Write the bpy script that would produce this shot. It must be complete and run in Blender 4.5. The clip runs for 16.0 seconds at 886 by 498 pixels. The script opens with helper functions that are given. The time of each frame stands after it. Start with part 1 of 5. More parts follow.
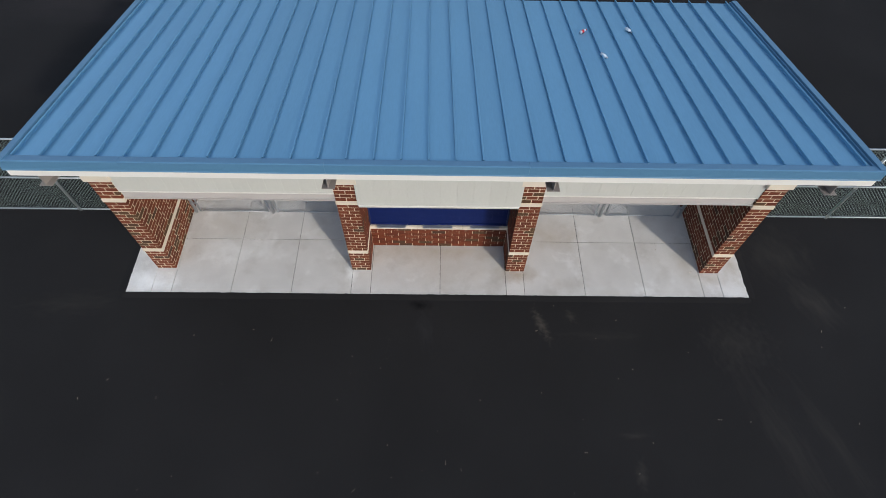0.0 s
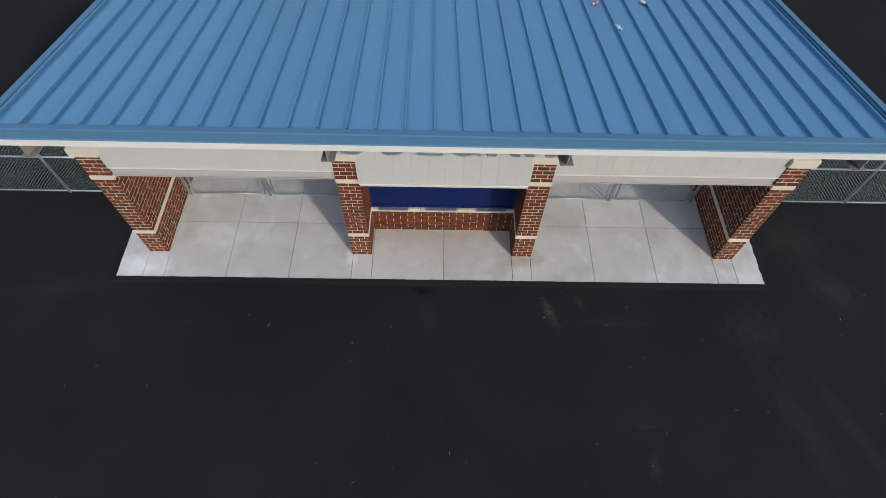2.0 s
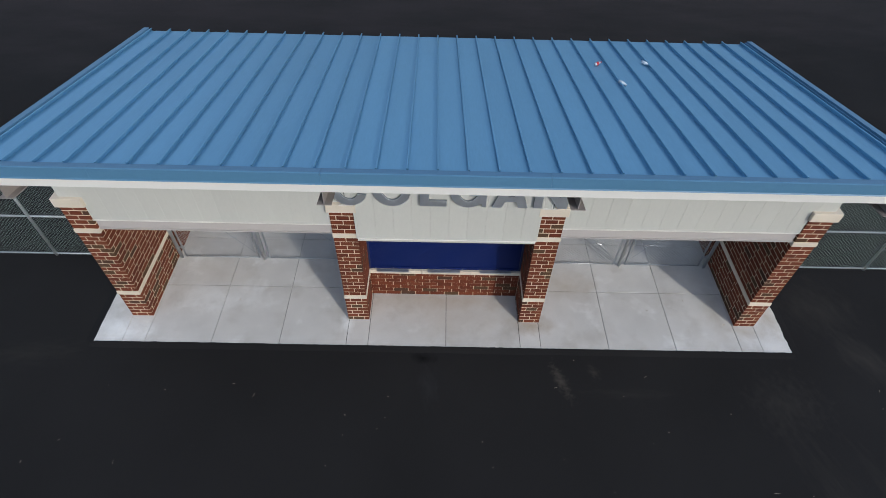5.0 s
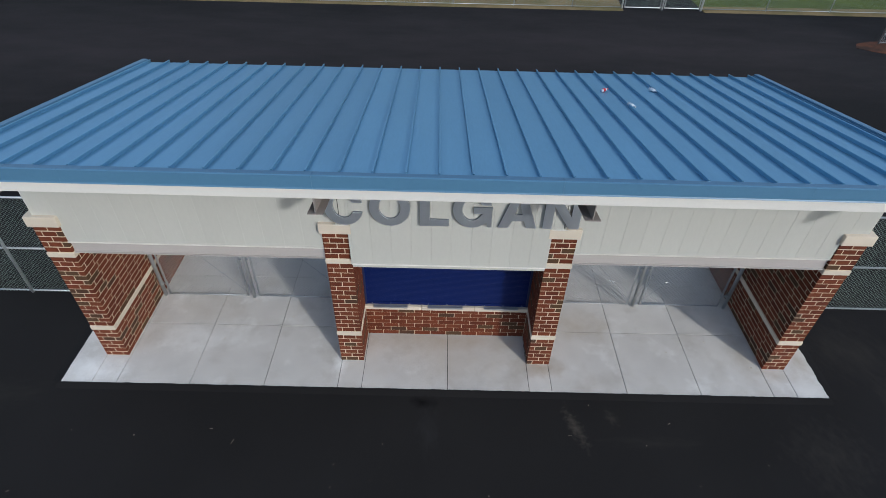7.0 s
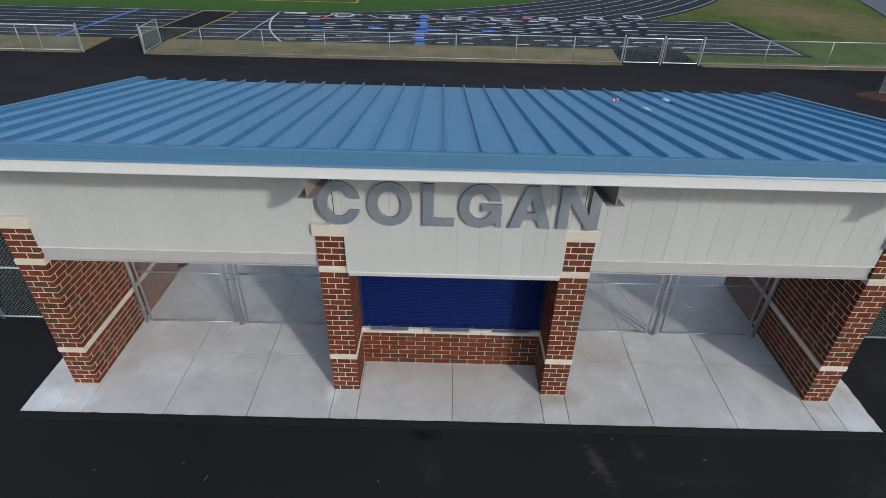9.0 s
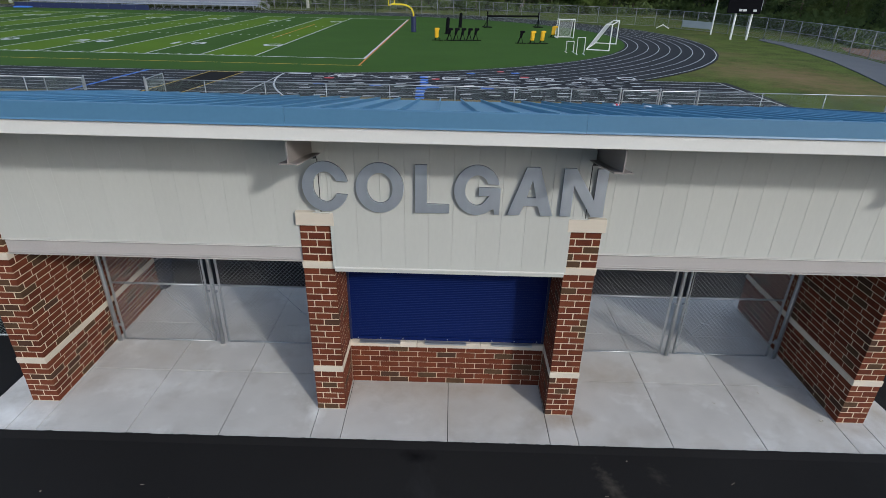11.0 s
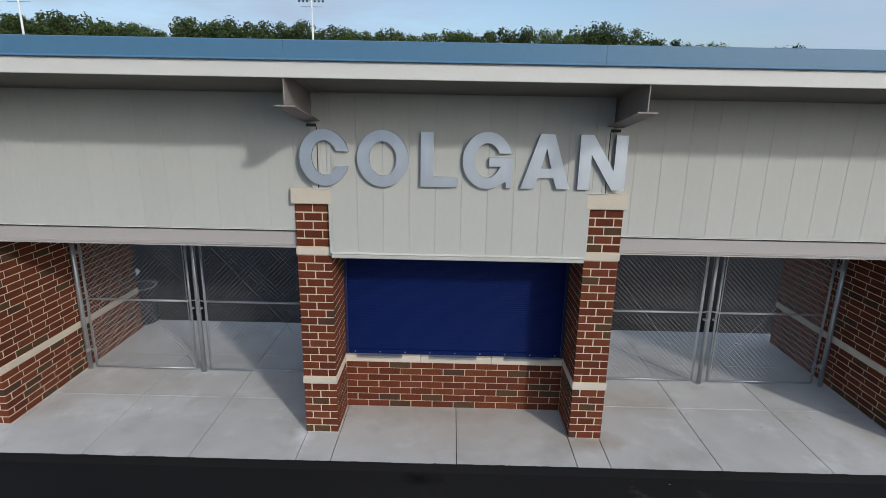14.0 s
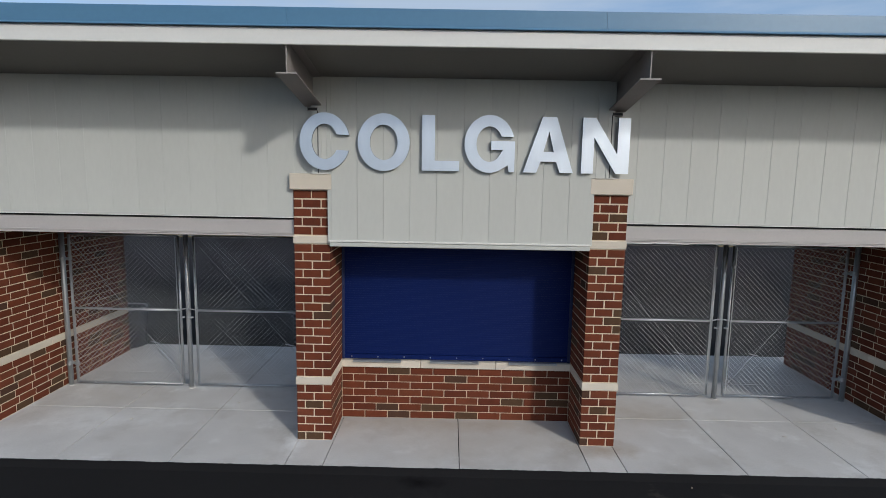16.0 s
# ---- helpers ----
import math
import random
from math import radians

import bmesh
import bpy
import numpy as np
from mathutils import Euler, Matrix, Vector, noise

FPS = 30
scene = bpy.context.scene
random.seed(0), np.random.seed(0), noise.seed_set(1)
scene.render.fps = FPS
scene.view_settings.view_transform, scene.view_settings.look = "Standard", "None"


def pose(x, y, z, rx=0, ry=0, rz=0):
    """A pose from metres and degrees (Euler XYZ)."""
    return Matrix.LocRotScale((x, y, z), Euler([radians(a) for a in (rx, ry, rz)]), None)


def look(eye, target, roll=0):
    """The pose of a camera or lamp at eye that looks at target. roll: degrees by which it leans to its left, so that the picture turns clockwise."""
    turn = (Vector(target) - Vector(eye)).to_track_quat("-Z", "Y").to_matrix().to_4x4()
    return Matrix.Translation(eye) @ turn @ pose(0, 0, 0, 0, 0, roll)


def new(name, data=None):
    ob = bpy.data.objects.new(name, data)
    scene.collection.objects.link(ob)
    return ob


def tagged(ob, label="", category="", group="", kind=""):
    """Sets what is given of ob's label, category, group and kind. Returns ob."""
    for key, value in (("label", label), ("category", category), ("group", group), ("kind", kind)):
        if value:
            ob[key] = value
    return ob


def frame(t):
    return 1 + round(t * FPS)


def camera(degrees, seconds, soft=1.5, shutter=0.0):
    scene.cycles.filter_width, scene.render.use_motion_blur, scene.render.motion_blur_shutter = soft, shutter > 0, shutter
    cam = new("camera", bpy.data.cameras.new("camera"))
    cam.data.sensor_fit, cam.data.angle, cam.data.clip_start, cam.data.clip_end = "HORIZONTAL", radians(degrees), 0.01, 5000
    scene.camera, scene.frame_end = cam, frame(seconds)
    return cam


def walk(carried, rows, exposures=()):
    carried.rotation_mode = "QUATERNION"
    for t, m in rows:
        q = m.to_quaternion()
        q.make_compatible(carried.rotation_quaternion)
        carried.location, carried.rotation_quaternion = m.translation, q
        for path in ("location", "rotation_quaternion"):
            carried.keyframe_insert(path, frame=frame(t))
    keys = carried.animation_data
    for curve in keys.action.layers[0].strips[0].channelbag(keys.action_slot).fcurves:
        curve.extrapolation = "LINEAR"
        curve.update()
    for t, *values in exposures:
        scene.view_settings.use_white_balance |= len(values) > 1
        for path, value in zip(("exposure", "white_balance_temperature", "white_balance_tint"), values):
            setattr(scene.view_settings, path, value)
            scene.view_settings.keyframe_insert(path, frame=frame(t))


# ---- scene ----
cam = camera(77.5, 16.0, soft=0.75)
PATH = [
    (0, (-0.038, -6.356, 10.824), (-0.020, -5.276, 9.141), 1.40),
    (0.5, (-0.064, -6.340, 10.713), (-0.043, -5.263, 9.029), 1.52),
    (1, (-0.092, -6.338, 10.576), (-0.071, -5.263, 8.890), 1.65),
    (1.5, (-0.115, -6.349, 10.419), (-0.093, -5.276, 8.733), 1.73),
    (2, (-0.137, -6.342, 10.263), (-0.115, -5.271, 8.575), 1.80),
    (2.5, (-0.151, -6.328, 10.124), (-0.132, -5.255, 8.433), 1.82),
    (3, (-0.154, -6.344, 9.990), (-0.134, -5.224, 8.335), 1.75),
    (3.5, (-0.158, -6.374, 9.857), (-0.139, -5.197, 8.239), 1.70),
    (4, (-0.170, -6.401, 9.731), (-0.151, -5.169, 8.156), 1.70),
    (6.5, (-0.151, -6.531, 8.644), (-0.142, -5.053, 7.296), 1.50),
    (7, (-0.155, -6.498, 8.351), (-0.148, -4.977, 7.051), 1.50),
    (7.5, (-0.166, -6.472, 8.049), (-0.161, -4.910, 6.799), 1.50),
    (8, (-0.176, -6.460, 7.739), (-0.175, -4.859, 6.540), 1.48),
    (8.5, (-0.176, -6.459, 7.433), (-0.178, -4.821, 6.285), 1.40),
    (9, (-0.175, -6.467, 7.136), (-0.180, -4.795, 6.038), 1.30),
    (11.5, (-0.058, -6.491, 5.661), (-0.073, -4.667, 4.841), 1.30),
    (12, (-0.058, -6.477, 5.372), (-0.075, -4.626, 4.613), 1.23),
    (12.5, (-0.063, -6.470, 5.082), (-0.082, -4.595, 4.384), 1.17),
    (13, (-0.074, -6.460, 4.807), (-0.094, -4.566, 4.169), 1.12),
    (13.5, (-0.095, -6.445, 4.537), (-0.117, -4.531, 3.958), 1.08),
    (14, (-0.120, -6.435, 4.265), (-0.145, -4.503, 3.750), 1.02),
    (14.5, (-0.137, -6.433, 3.995), (-0.161, -4.485, 3.541), 1.00),
    (15, (-0.146, -6.439, 3.727), (-0.168, -4.477, 3.338), 1.00),
    (15.5, (-0.150, -6.442, 3.478), (-0.173, -4.470, 3.153), 1.00),
    (16, (-0.147, -6.433, 3.255), (-0.169, -4.450, 2.994), 1.00),
]
walk(cam, [(t, look(eye, target, roll)) for t, eye, target, roll in PATH], exposures=((0.0, 0.57, 6560, 8), (1.5, 0.52, 6540, 8), (2.5, 0.38, 6480, 8), (4.0, 0.41, 6350, 8), (6.5, 0.37, 6200, 7), (9.0, 0.32, 6150, 7), (12.0, 0.24, 6200, 7), (14.0, 0.21, 6260, 7), (16.0, 0.18, 6260, 7)))

# ---- world, sun, exposure ----
SUN = Vector((0.82, -1.09, 0.74)).normalized()
SUN_EL = math.asin(SUN.z)
SUN_ROT = math.atan2(SUN.x, SUN.y)
world = bpy.data.worlds.new("sky")
scene.world = world
world.use_nodes = True
wn, wl = world.node_tree.nodes, world.node_tree.links
wn.clear()
sky = wn.new("ShaderNodeTexSky")
sky.sky_type, sky.sun_disc = "NISHITA", False
sky.sun_elevation, sky.sun_rotation = SUN_EL, SUN_ROT
sky.air_density, sky.dust_density, sky.ozone_density = 0.85, 2.4, 1.3
wc = wn.new("ShaderNodeTexCoord")
wm = wn.new("ShaderNodeMapping")
wm.inputs["Scale"].default_value = (1.2, 1.2, 6.0)
wm.inputs["Location"].default_value = (0.7, 0.3, 0.0)
cl = wn.new("ShaderNodeTexNoise")
cl.inputs["Scale"].default_value, cl.inputs["Detail"].default_value, cl.inputs["Roughness"].default_value = 1.5, 7.0, 0.55
ramp = wn.new("ShaderNodeValToRGB")
ramp.color_ramp.elements[0].position, ramp.color_ramp.elements[0].color = 0.42, (0.10, 0.10, 0.10, 1)
ramp.color_ramp.elements[1].position, ramp.color_ramp.elements[1].color = 0.60, (1.0, 1.0, 1.0, 1)
mx = wn.new("ShaderNodeMix")
mx.data_type = "RGBA"
mx.inputs[7].default_value = (2.65, 3.2, 4.1, 1)
bg = wn.new("ShaderNodeBackground")
bg.inputs["Strength"].default_value = 0.147
wo = wn.new("ShaderNodeOutputWorld")
wl.new(wc.outputs["Generated"], wm.inputs["Vector"])
wl.new(wm.outputs["Vector"], cl.inputs["Vector"])
wl.new(cl.outputs["Fac"], ramp.inputs["Fac"])
wl.new(ramp.outputs["Color"], mx.inputs[0])
wl.new(sky.outputs["Color"], mx.inputs[6])
wl.new(mx.outputs[2], bg.inputs["Color"])
wl.new(bg.outputs["Background"], wo.inputs["Surface"])
sun = new("sun", bpy.data.lights.new("sun", "SUN"))
sun.data.energy, sun.data.angle, sun.data.color = 1.42, radians(3.2), (1.0, 0.96, 0.905)
sun.matrix_world = look(SUN * 60, (0, 0, 0))


# ---- materials ----
def mat(name, col, rough=0.6, metal=0.0, var=0.15, big=0.6, fine=40.0, bump=0.15, dist=0.01, rnd=0.0, spec=0.5, stain=None, stain_amt=0.0, stain_scale=1.0, stretch=(1, 1, 1), lo=0.52, hi=0.75):
    """Principled material with large stains and fine grain in real-world size; rnd varies the value from object to object."""
    m = bpy.data.materials.new(name)
    m.use_nodes = True
    n, l = m.node_tree.nodes, m.node_tree.links
    b = n["Principled BSDF"]
    tc = n.new("ShaderNodeTexCoord")
    mp = n.new("ShaderNodeMapping")
    mp.inputs["Scale"].default_value = stretch
    geo = n.new("ShaderNodeNewGeometry")
    l.new(geo.outputs["Position"], mp.inputs["Vector"])
    n1 = n.new("ShaderNodeTexNoise")
    n1.inputs["Scale"].default_value, n1.inputs["Detail"].default_value = big, 5
    n2 = n.new("ShaderNodeTexNoise")
    n2.inputs["Scale"].default_value, n2.inputs["Detail"].default_value = fine, 4
    for k in (n1, n2):
        l.new(mp.outputs["Vector"], k.inputs["Vector"])
    add = n.new("ShaderNodeMath")
    add.operation = "ADD"
    l.new(n1.outputs["Fac"], add.inputs[0])
    l.new(n2.outputs["Fac"], add.inputs[1])
    mr = n.new("ShaderNodeMapRange")
    mr.inputs["From Min"].default_value, mr.inputs["From Max"].default_value = 0.6, 1.4
    mr.inputs["To Min"].default_value, mr.inputs["To Max"].default_value = 1 - var, 1 + var
    l.new(add.outputs[0], mr.inputs["Value"])
    val = mr.outputs["Result"]
    if rnd:
        oi = n.new("ShaderNodeObjectInfo")
        r2 = n.new("ShaderNodeMapRange")
        r2.inputs["To Min"].default_value, r2.inputs["To Max"].default_value = 1 - rnd, 1 + rnd
        l.new(oi.outputs["Random"], r2.inputs["Value"])
        mu = n.new("ShaderNodeMath")
        mu.operation = "MULTIPLY"
        l.new(val, mu.inputs[0])
        l.new(r2.outputs["Result"], mu.inputs[1])
        val = mu.outputs[0]
    vm = n.new("ShaderNodeVectorMath")
    vm.operation = "SCALE"
    vm.inputs[0].default_value = col[:3]
    l.new(val, vm.inputs["Scale"])
    out = vm.outputs["Vector"]
    if stain:
        n3 = n.new("ShaderNodeTexNoise")
        n3.inputs["Scale"].default_value, n3.inputs["Detail"].default_value, n3.inputs["Roughness"].default_value = stain_scale, 6, 0.6
        l.new(mp.outputs["Vector"], n3.inputs["Vector"])
        rp = n.new("ShaderNodeMapRange")
        rp.inputs["From Min"].default_value, rp.inputs["From Max"].default_value = lo, hi
        rp.inputs["To Max"].default_value = stain_amt
        l.new(n3.outputs["Fac"], rp.inputs["Value"])
        ms = n.new("ShaderNodeMix")
        ms.data_type = "RGBA"
        ms.inputs[7].default_value = (*stain, 1)
        l.new(rp.outputs["Result"], ms.inputs[0])
        l.new(out, ms.inputs[6])
        out = ms.outputs[2]
    l.new(out, b.inputs["Base Color"])
    b.inputs["Roughness"].default_value = rough
    b.inputs["Metallic"].default_value = metal
    b.inputs["Specular IOR Level"].default_value = spec
    if bump:
        bp = n.new("ShaderNodeBump")
        bp.inputs["Strength"].default_value, bp.inputs["Distance"].default_value = bump, dist
        l.new(n2.outputs["Fac"], bp.inputs["Height"])
        l.new(bp.outputs["Normal"], b.inputs["Normal"])
    return m


def brick_mat():
    """Red face brick with a share of olive-brown ones, picked from object to object."""
    m = mat("brick_face", (1, 1, 1), 0.85, var=0.22, big=9, fine=140, bump=0.4, dist=0.004, spec=0.25)
    n, l = m.node_tree.nodes, m.node_tree.links
    b = n["Principled BSDF"]
    oi = n.new("ShaderNodeObjectInfo")
    cr = n.new("ShaderNodeValToRGB")
    cr.color_ramp.interpolation = "CONSTANT"
    tones = [(0.0, (0.118, 0.0290, 0.0125)), (0.22, (0.138, 0.0345, 0.0150)), (0.45, (0.102, 0.0248, 0.0115)), (0.62, (0.142, 0.0395, 0.0180)), (0.74, (0.128, 0.0320, 0.0145)), (0.85, (0.080, 0.0430, 0.0225)), (0.95, (0.068, 0.0330, 0.0200))]
    el = cr.color_ramp.elements
    el[0].position, el[0].color = 0, (*tones[0][1], 1)
    el[1].position, el[1].color = tones[1][0], (*tones[1][1], 1)
    for p, c in tones[2:]:
        e = el.new(p)
        e.color = (*c, 1)
    l.new(oi.outputs["Random"], cr.inputs["Fac"])
    old = b.inputs["Base Color"].links[0].from_socket
    mul = n.new("ShaderNodeMix")
    mul.data_type, mul.blend_type = "RGBA", "MULTIPLY"
    mul.inputs[0].default_value = 1
    l.new(cr.outputs["Color"], mul.inputs[6])
    l.new(old, mul.inputs[7])
    l.new(mul.outputs[2], b.inputs["Base Color"])
    return m


M_BRICK = brick_mat()
M_MORTAR = mat("mortar", (0.60, 0.495, 0.365), 0.95, var=0.15, big=3, fine=120, bump=0.3, dist=0.003, spec=0.1)
M_STONE = mat("cast_stone", (0.60, 0.53, 0.44), 0.85, var=0.08, big=3, fine=90, bump=0.15, dist=0.003, spec=0.2, rnd=0.05)
M_CONC = mat("slab_concrete", (0.575, 0.557, 0.535), 0.85, var=0.14, big=1.6, fine=60, bump=0.15, dist=0.003, spec=0.25, rnd=0.04, stain=(0.40, 0.37, 0.335), stain_amt=0.7, stain_scale=1.1)


def bloom(m, col, scale, lo, hi, amount, offset):
    """Adds pale mineral bloom in patches of its own shape over the base colour."""
    n, l = m.node_tree.nodes, m.node_tree.links
    b = n["Principled BSDF"]
    old = b.inputs["Base Color"].links[0].from_socket
    g = n.new("ShaderNodeNewGeometry")
    mp = n.new("ShaderNodeMapping")
    mp.inputs["Location"].default_value = offset
    nz = n.new("ShaderNodeTexNoise")
    nz.inputs["Scale"].default_value, nz.inputs["Detail"].default_value, nz.inputs["Roughness"].default_value = scale, 8, 0.65
    rp = n.new("ShaderNodeMapRange")
    rp.inputs["From Min"].default_value, rp.inputs["From Max"].default_value, rp.inputs["To Max"].default_value = lo, hi, amount
    mx2 = n.new("ShaderNodeMix")
    mx2.data_type = "RGBA"
    mx2.inputs[7].default_value = (*col, 1)
    l.new(g.outputs["Position"], mp.inputs["Vector"])
    l.new(mp.outputs["Vector"], nz.inputs["Vector"])
    l.new(nz.outputs["Fac"], rp.inputs["Value"])
    l.new(rp.outputs["Result"], mx2.inputs[0])
    l.new(old, mx2.inputs[6])
    l.new(mx2.outputs[2], b.inputs["Base Color"])
    return m


def patch(m, col, at, size, amount, scale=3.0, ragged=1.0, turn=0.0, streak=(1, 1, 1)):
    """Adds one worn or stained patch round a place, with a ragged outline of its own."""
    n, l = m.node_tree.nodes, m.node_tree.links
    b = n["Principled BSDF"]
    old = b.inputs["Base Color"].links[0].from_socket
    g = n.new("ShaderNodeNewGeometry")
    mp = n.new("ShaderNodeMapping")
    mp.vector_type = "TEXTURE"
    mp.inputs["Location"].default_value = (at[0], at[1], 0)
    mp.inputs["Rotation"].default_value = (0, 0, turn)
    fl = n.new("ShaderNodeVectorMath")
    fl.operation = "MULTIPLY"
    fl.inputs[1].default_value = (1 / size[0], 1 / size[1], 0)
    ln = n.new("ShaderNodeVectorMath")
    ln.operation = "LENGTH"
    st = n.new("ShaderNodeVectorMath")
    st.operation = "MULTIPLY"
    st.inputs[1].default_value = streak
    nz = n.new("ShaderNodeTexNoise")
    nz.inputs["Scale"].default_value, nz.inputs["Detail"].default_value, nz.inputs["Roughness"].default_value = scale, 8, 0.65
    ma = n.new("ShaderNodeMath")
    ma.operation, ma.inputs[1].default_value = "MULTIPLY", 2.2 * ragged
    mb = n.new("ShaderNodeMath")
    mb.operation = "SUBTRACT"
    rp = n.new("ShaderNodeMapRange")
    rp.inputs["From Min"].default_value, rp.inputs["From Max"].default_value = 1.1 * ragged - 1.0, 1.1 * ragged + 0.2
    rp.inputs["To Max"].default_value = amount
    mx2 = n.new("ShaderNodeMix")
    mx2.data_type = "RGBA"
    mx2.inputs[7].default_value = (*col, 1)
    l.new(g.outputs["Position"], mp.inputs["Vector"])
    l.new(mp.outputs["Vector"], fl.inputs[0])
    l.new(fl.outputs["Vector"], ln.inputs[0])
    l.new(mp.outputs["Vector"], st.inputs[0])
    l.new(st.outputs["Vector"], nz.inputs["Vector"])
    l.new(nz.outputs["Fac"], ma.inputs[0])
    l.new(ma.outputs[0], mb.inputs[0])
    l.new(ln.outputs["Value"], mb.inputs[1])
    l.new(mb.outputs[0], rp.inputs["Value"])
    l.new(rp.outputs["Result"], mx2.inputs[0])
    l.new(old, mx2.inputs[6])
    l.new(mx2.outputs[2], b.inputs["Base Color"])
    return m


bloom(M_CONC, (0.74, 0.735, 0.72), 1.5, 0.56, 0.74, 0.75, (3.1, 7.3, 0.0))
bloom(M_CONC, (0.78, 0.77, 0.75), 14.0, 0.66, 0.74, 0.6, (1.1, 2.3, 0.0))
patch(M_CONC, (0.40, 0.325, 0.25), (-0.1, 0.56), (1.9, 0.34), 0.7, 2.6, 0.9)
patch(M_CONC, (0.45, 0.385, 0.31), (0.0, 0.15), (1.9, 0.75), 0.45, 1.6, 0.9)
patch(M_CONC, (0.37, 0.30, 0.225), (1.75, -0.05), (0.6, 0.3), 0.85, 4.0, 0.8)
patch(M_CONC, (0.40, 0.34, 0.265), (2.6, 1.0), (0.9, 0.5), 0.6, 3.0, 0.9)
patch(M_CONC, (0.84, 0.84, 0.83), (-6.35, -0.35), (0.75, 0.35), 0.9, 3.5, 0.9)
patch(M_CONC, (0.84, 0.84, 0.83), (-1.98, -0.05), (0.16, 0.45), 0.9, 5.0, 0.9)
patch(M_CONC, (0.80, 0.80, 0.79), (6.45, -0.45), (0.50, 0.20), 0.3, 3.5, 0.9)
patch(M_CONC, (0.37, 0.315, 0.255), (6.70, 0.30), (0.30, 0.70), 0.75, 3.5, 0.9)
patch(M_CONC, (0.41, 0.36, 0.30), (6.10, -0.12), (0.60, 0.25), 0.6, 4.0, 0.9)
patch(M_CONC, (0.42, 0.37, 0.31), (5.62, 0.35), (0.25, 0.90), 0.55, 3.0, 0.9)
patch(M_CONC, (0.43, 0.385, 0.325), (-4.9, 1.2), (0.9, 0.5), 0.45, 2.4, 1.0)
patch(M_CONC, (0.80, 0.80, 0.79), (-4.6, 0.5), (1.2, 0.35), 0.5, 3.0, 1.1)
M_JOINT = mat("joint_concrete", (0.17, 0.165, 0.155), 0.95, var=0.2, spec=0.1)
M_ASPH = mat("asphalt", (0.0184, 0.0178, 0.0183), 0.95, var=0.25, big=0.35, fine=130, bump=0.5, dist=0.006, spec=0.05, stain=(0.020, 0.0195, 0.0185), stain_amt=0.3, stain_scale=0.45, lo=0.55, hi=0.8)
patch(M_ASPH, (0.070, 0.062, 0.053), (2.20, -1.30), (0.13, 0.46), 0.9, 7.0, 1.3, 0.35, (1.3, 1.6, 1))
patch(M_ASPH, (0.055, 0.050, 0.044), (2.86, -1.10), (0.11, 0.22), 0.6, 8.0, 1.5, 0.4, (1.5, 1.5, 1))
patch(M_ASPH, (0.040, 0.037, 0.033), (7.9, 0.5), (0.9, 0.8), 0.42, 3.0, 1.3, 0.4, (1.6, 0.7, 1))
patch(M_ASPH, (0.038, 0.035, 0.032), (6.35, -1.7), (0.8, 0.7), 0.5, 5.5, 1.5, 0.2, (1.3, 0.9, 1))
patch(M_ASPH, (0.037, 0.034, 0.031), (6.7, -3.7), (0.40, 2.2), 0.42, 4.5, 1.4, 0.30, (2.2, 0.3, 1))
patch(M_ASPH, (0.037, 0.034, 0.031), (7.6, -3.6), (0.20, 1.7), 0.42, 4.5, 1.4, 0.35, (2.6, 0.3, 1))
patch(M_ASPH, (0.046, 0.042, 0.038), (3.80, -4.35), (0.14, 0.34), 0.6, 6.0, 1.3, -0.1, (1.2, 1.4, 1))
patch(M_ASPH, (0.040, 0.037, 0.034), (3.80, -3.62), (0.34, 0.08), 0.6, 6.0, 1.3, 0.05, (0.6, 2.0, 1))
patch(M_ASPH, (0.034, 0.032, 0.030), (3.5, -1.55), (1.0, 0.14), 0.45, 5.0, 1.4, 0.0, (0.5, 2.0, 1))
patch(M_ASPH, (0.034, 0.032, 0.029), (-8.0, -0.9), (1.1, 0.35), 0.5, 4.0, 1.3, 0.1, (0.5, 2.0, 1))
patch(M_ASPH, (0.045, 0.041, 0.037), (8.3, -0.7), (0.45, 0.8), 0.5, 3.0, 1.3, 0.5, (2.0, 0.6, 1))
patch(M_ASPH, (0.029, 0.0285, 0.030), (-0.30, -1.45), (0.22, 0.55), 0.7, 6.0, 1.2, 0.15, (1.8, 0.7, 1))
patch(M_ASPH, (0.0035, 0.0035, 0.004), (-0.42, -0.86), (0.28, 0.15), 0.9, 6.0, 0.8)
patch(M_ASPH, (0.038, 0.033, 0.0345), (8.0, 16.6), (22.0, 6.0), 0.9, 0.5, 0.9, 0.0, (0.5, 1.5, 1))
patch(M_ASPH, (0.036, 0.0315, 0.033), (-14.0, 15.0), (18.0, 7.0), 0.9, 0.5, 0.9, 0.0, (0.5, 1.5, 1))
M_TRACK = mat("track_rubber", (0.0115, 0.013, 0.0165), 0.85, var=0.2, big=0.4, fine=60, bump=0.3, spec=0.3)
M_PANEL = mat("wall_panel", (0.50, 0.50, 0.465), 0.45, var=0.035, big=1.2, fine=30, bump=0.03, dist=0.002, rnd=0.02, stretch=(1, 1, 0.3))
M_FASCIA = mat("white_fascia", (0.68, 0.665, 0.63), 0.5, var=0.03, big=1.0, fine=30, bump=0.02)
M_SOFFIT = mat("soffit", (0.225, 0.210, 0.190), 0.6, var=0.05, big=1.0, fine=30, bump=0.02)
# much darker than the soffit, to cut bounced light in the bays
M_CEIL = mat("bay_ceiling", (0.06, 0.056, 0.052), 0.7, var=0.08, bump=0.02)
M_BLOCK = mat("brown_block", (0.11, 0.045, 0.028), 0.9, var=0.2, big=3, fine=60, bump=0.2)
M_STEEL = mat("painted_steel", (0.27, 0.24, 0.225), 0.55, var=0.08, big=2.0, fine=50, bump=0.05)
M_BEAM = mat("lintel_paint", (0.43, 0.40, 0.385), 0.5, var=0.05, big=1.5, fine=40, bump=0.03)
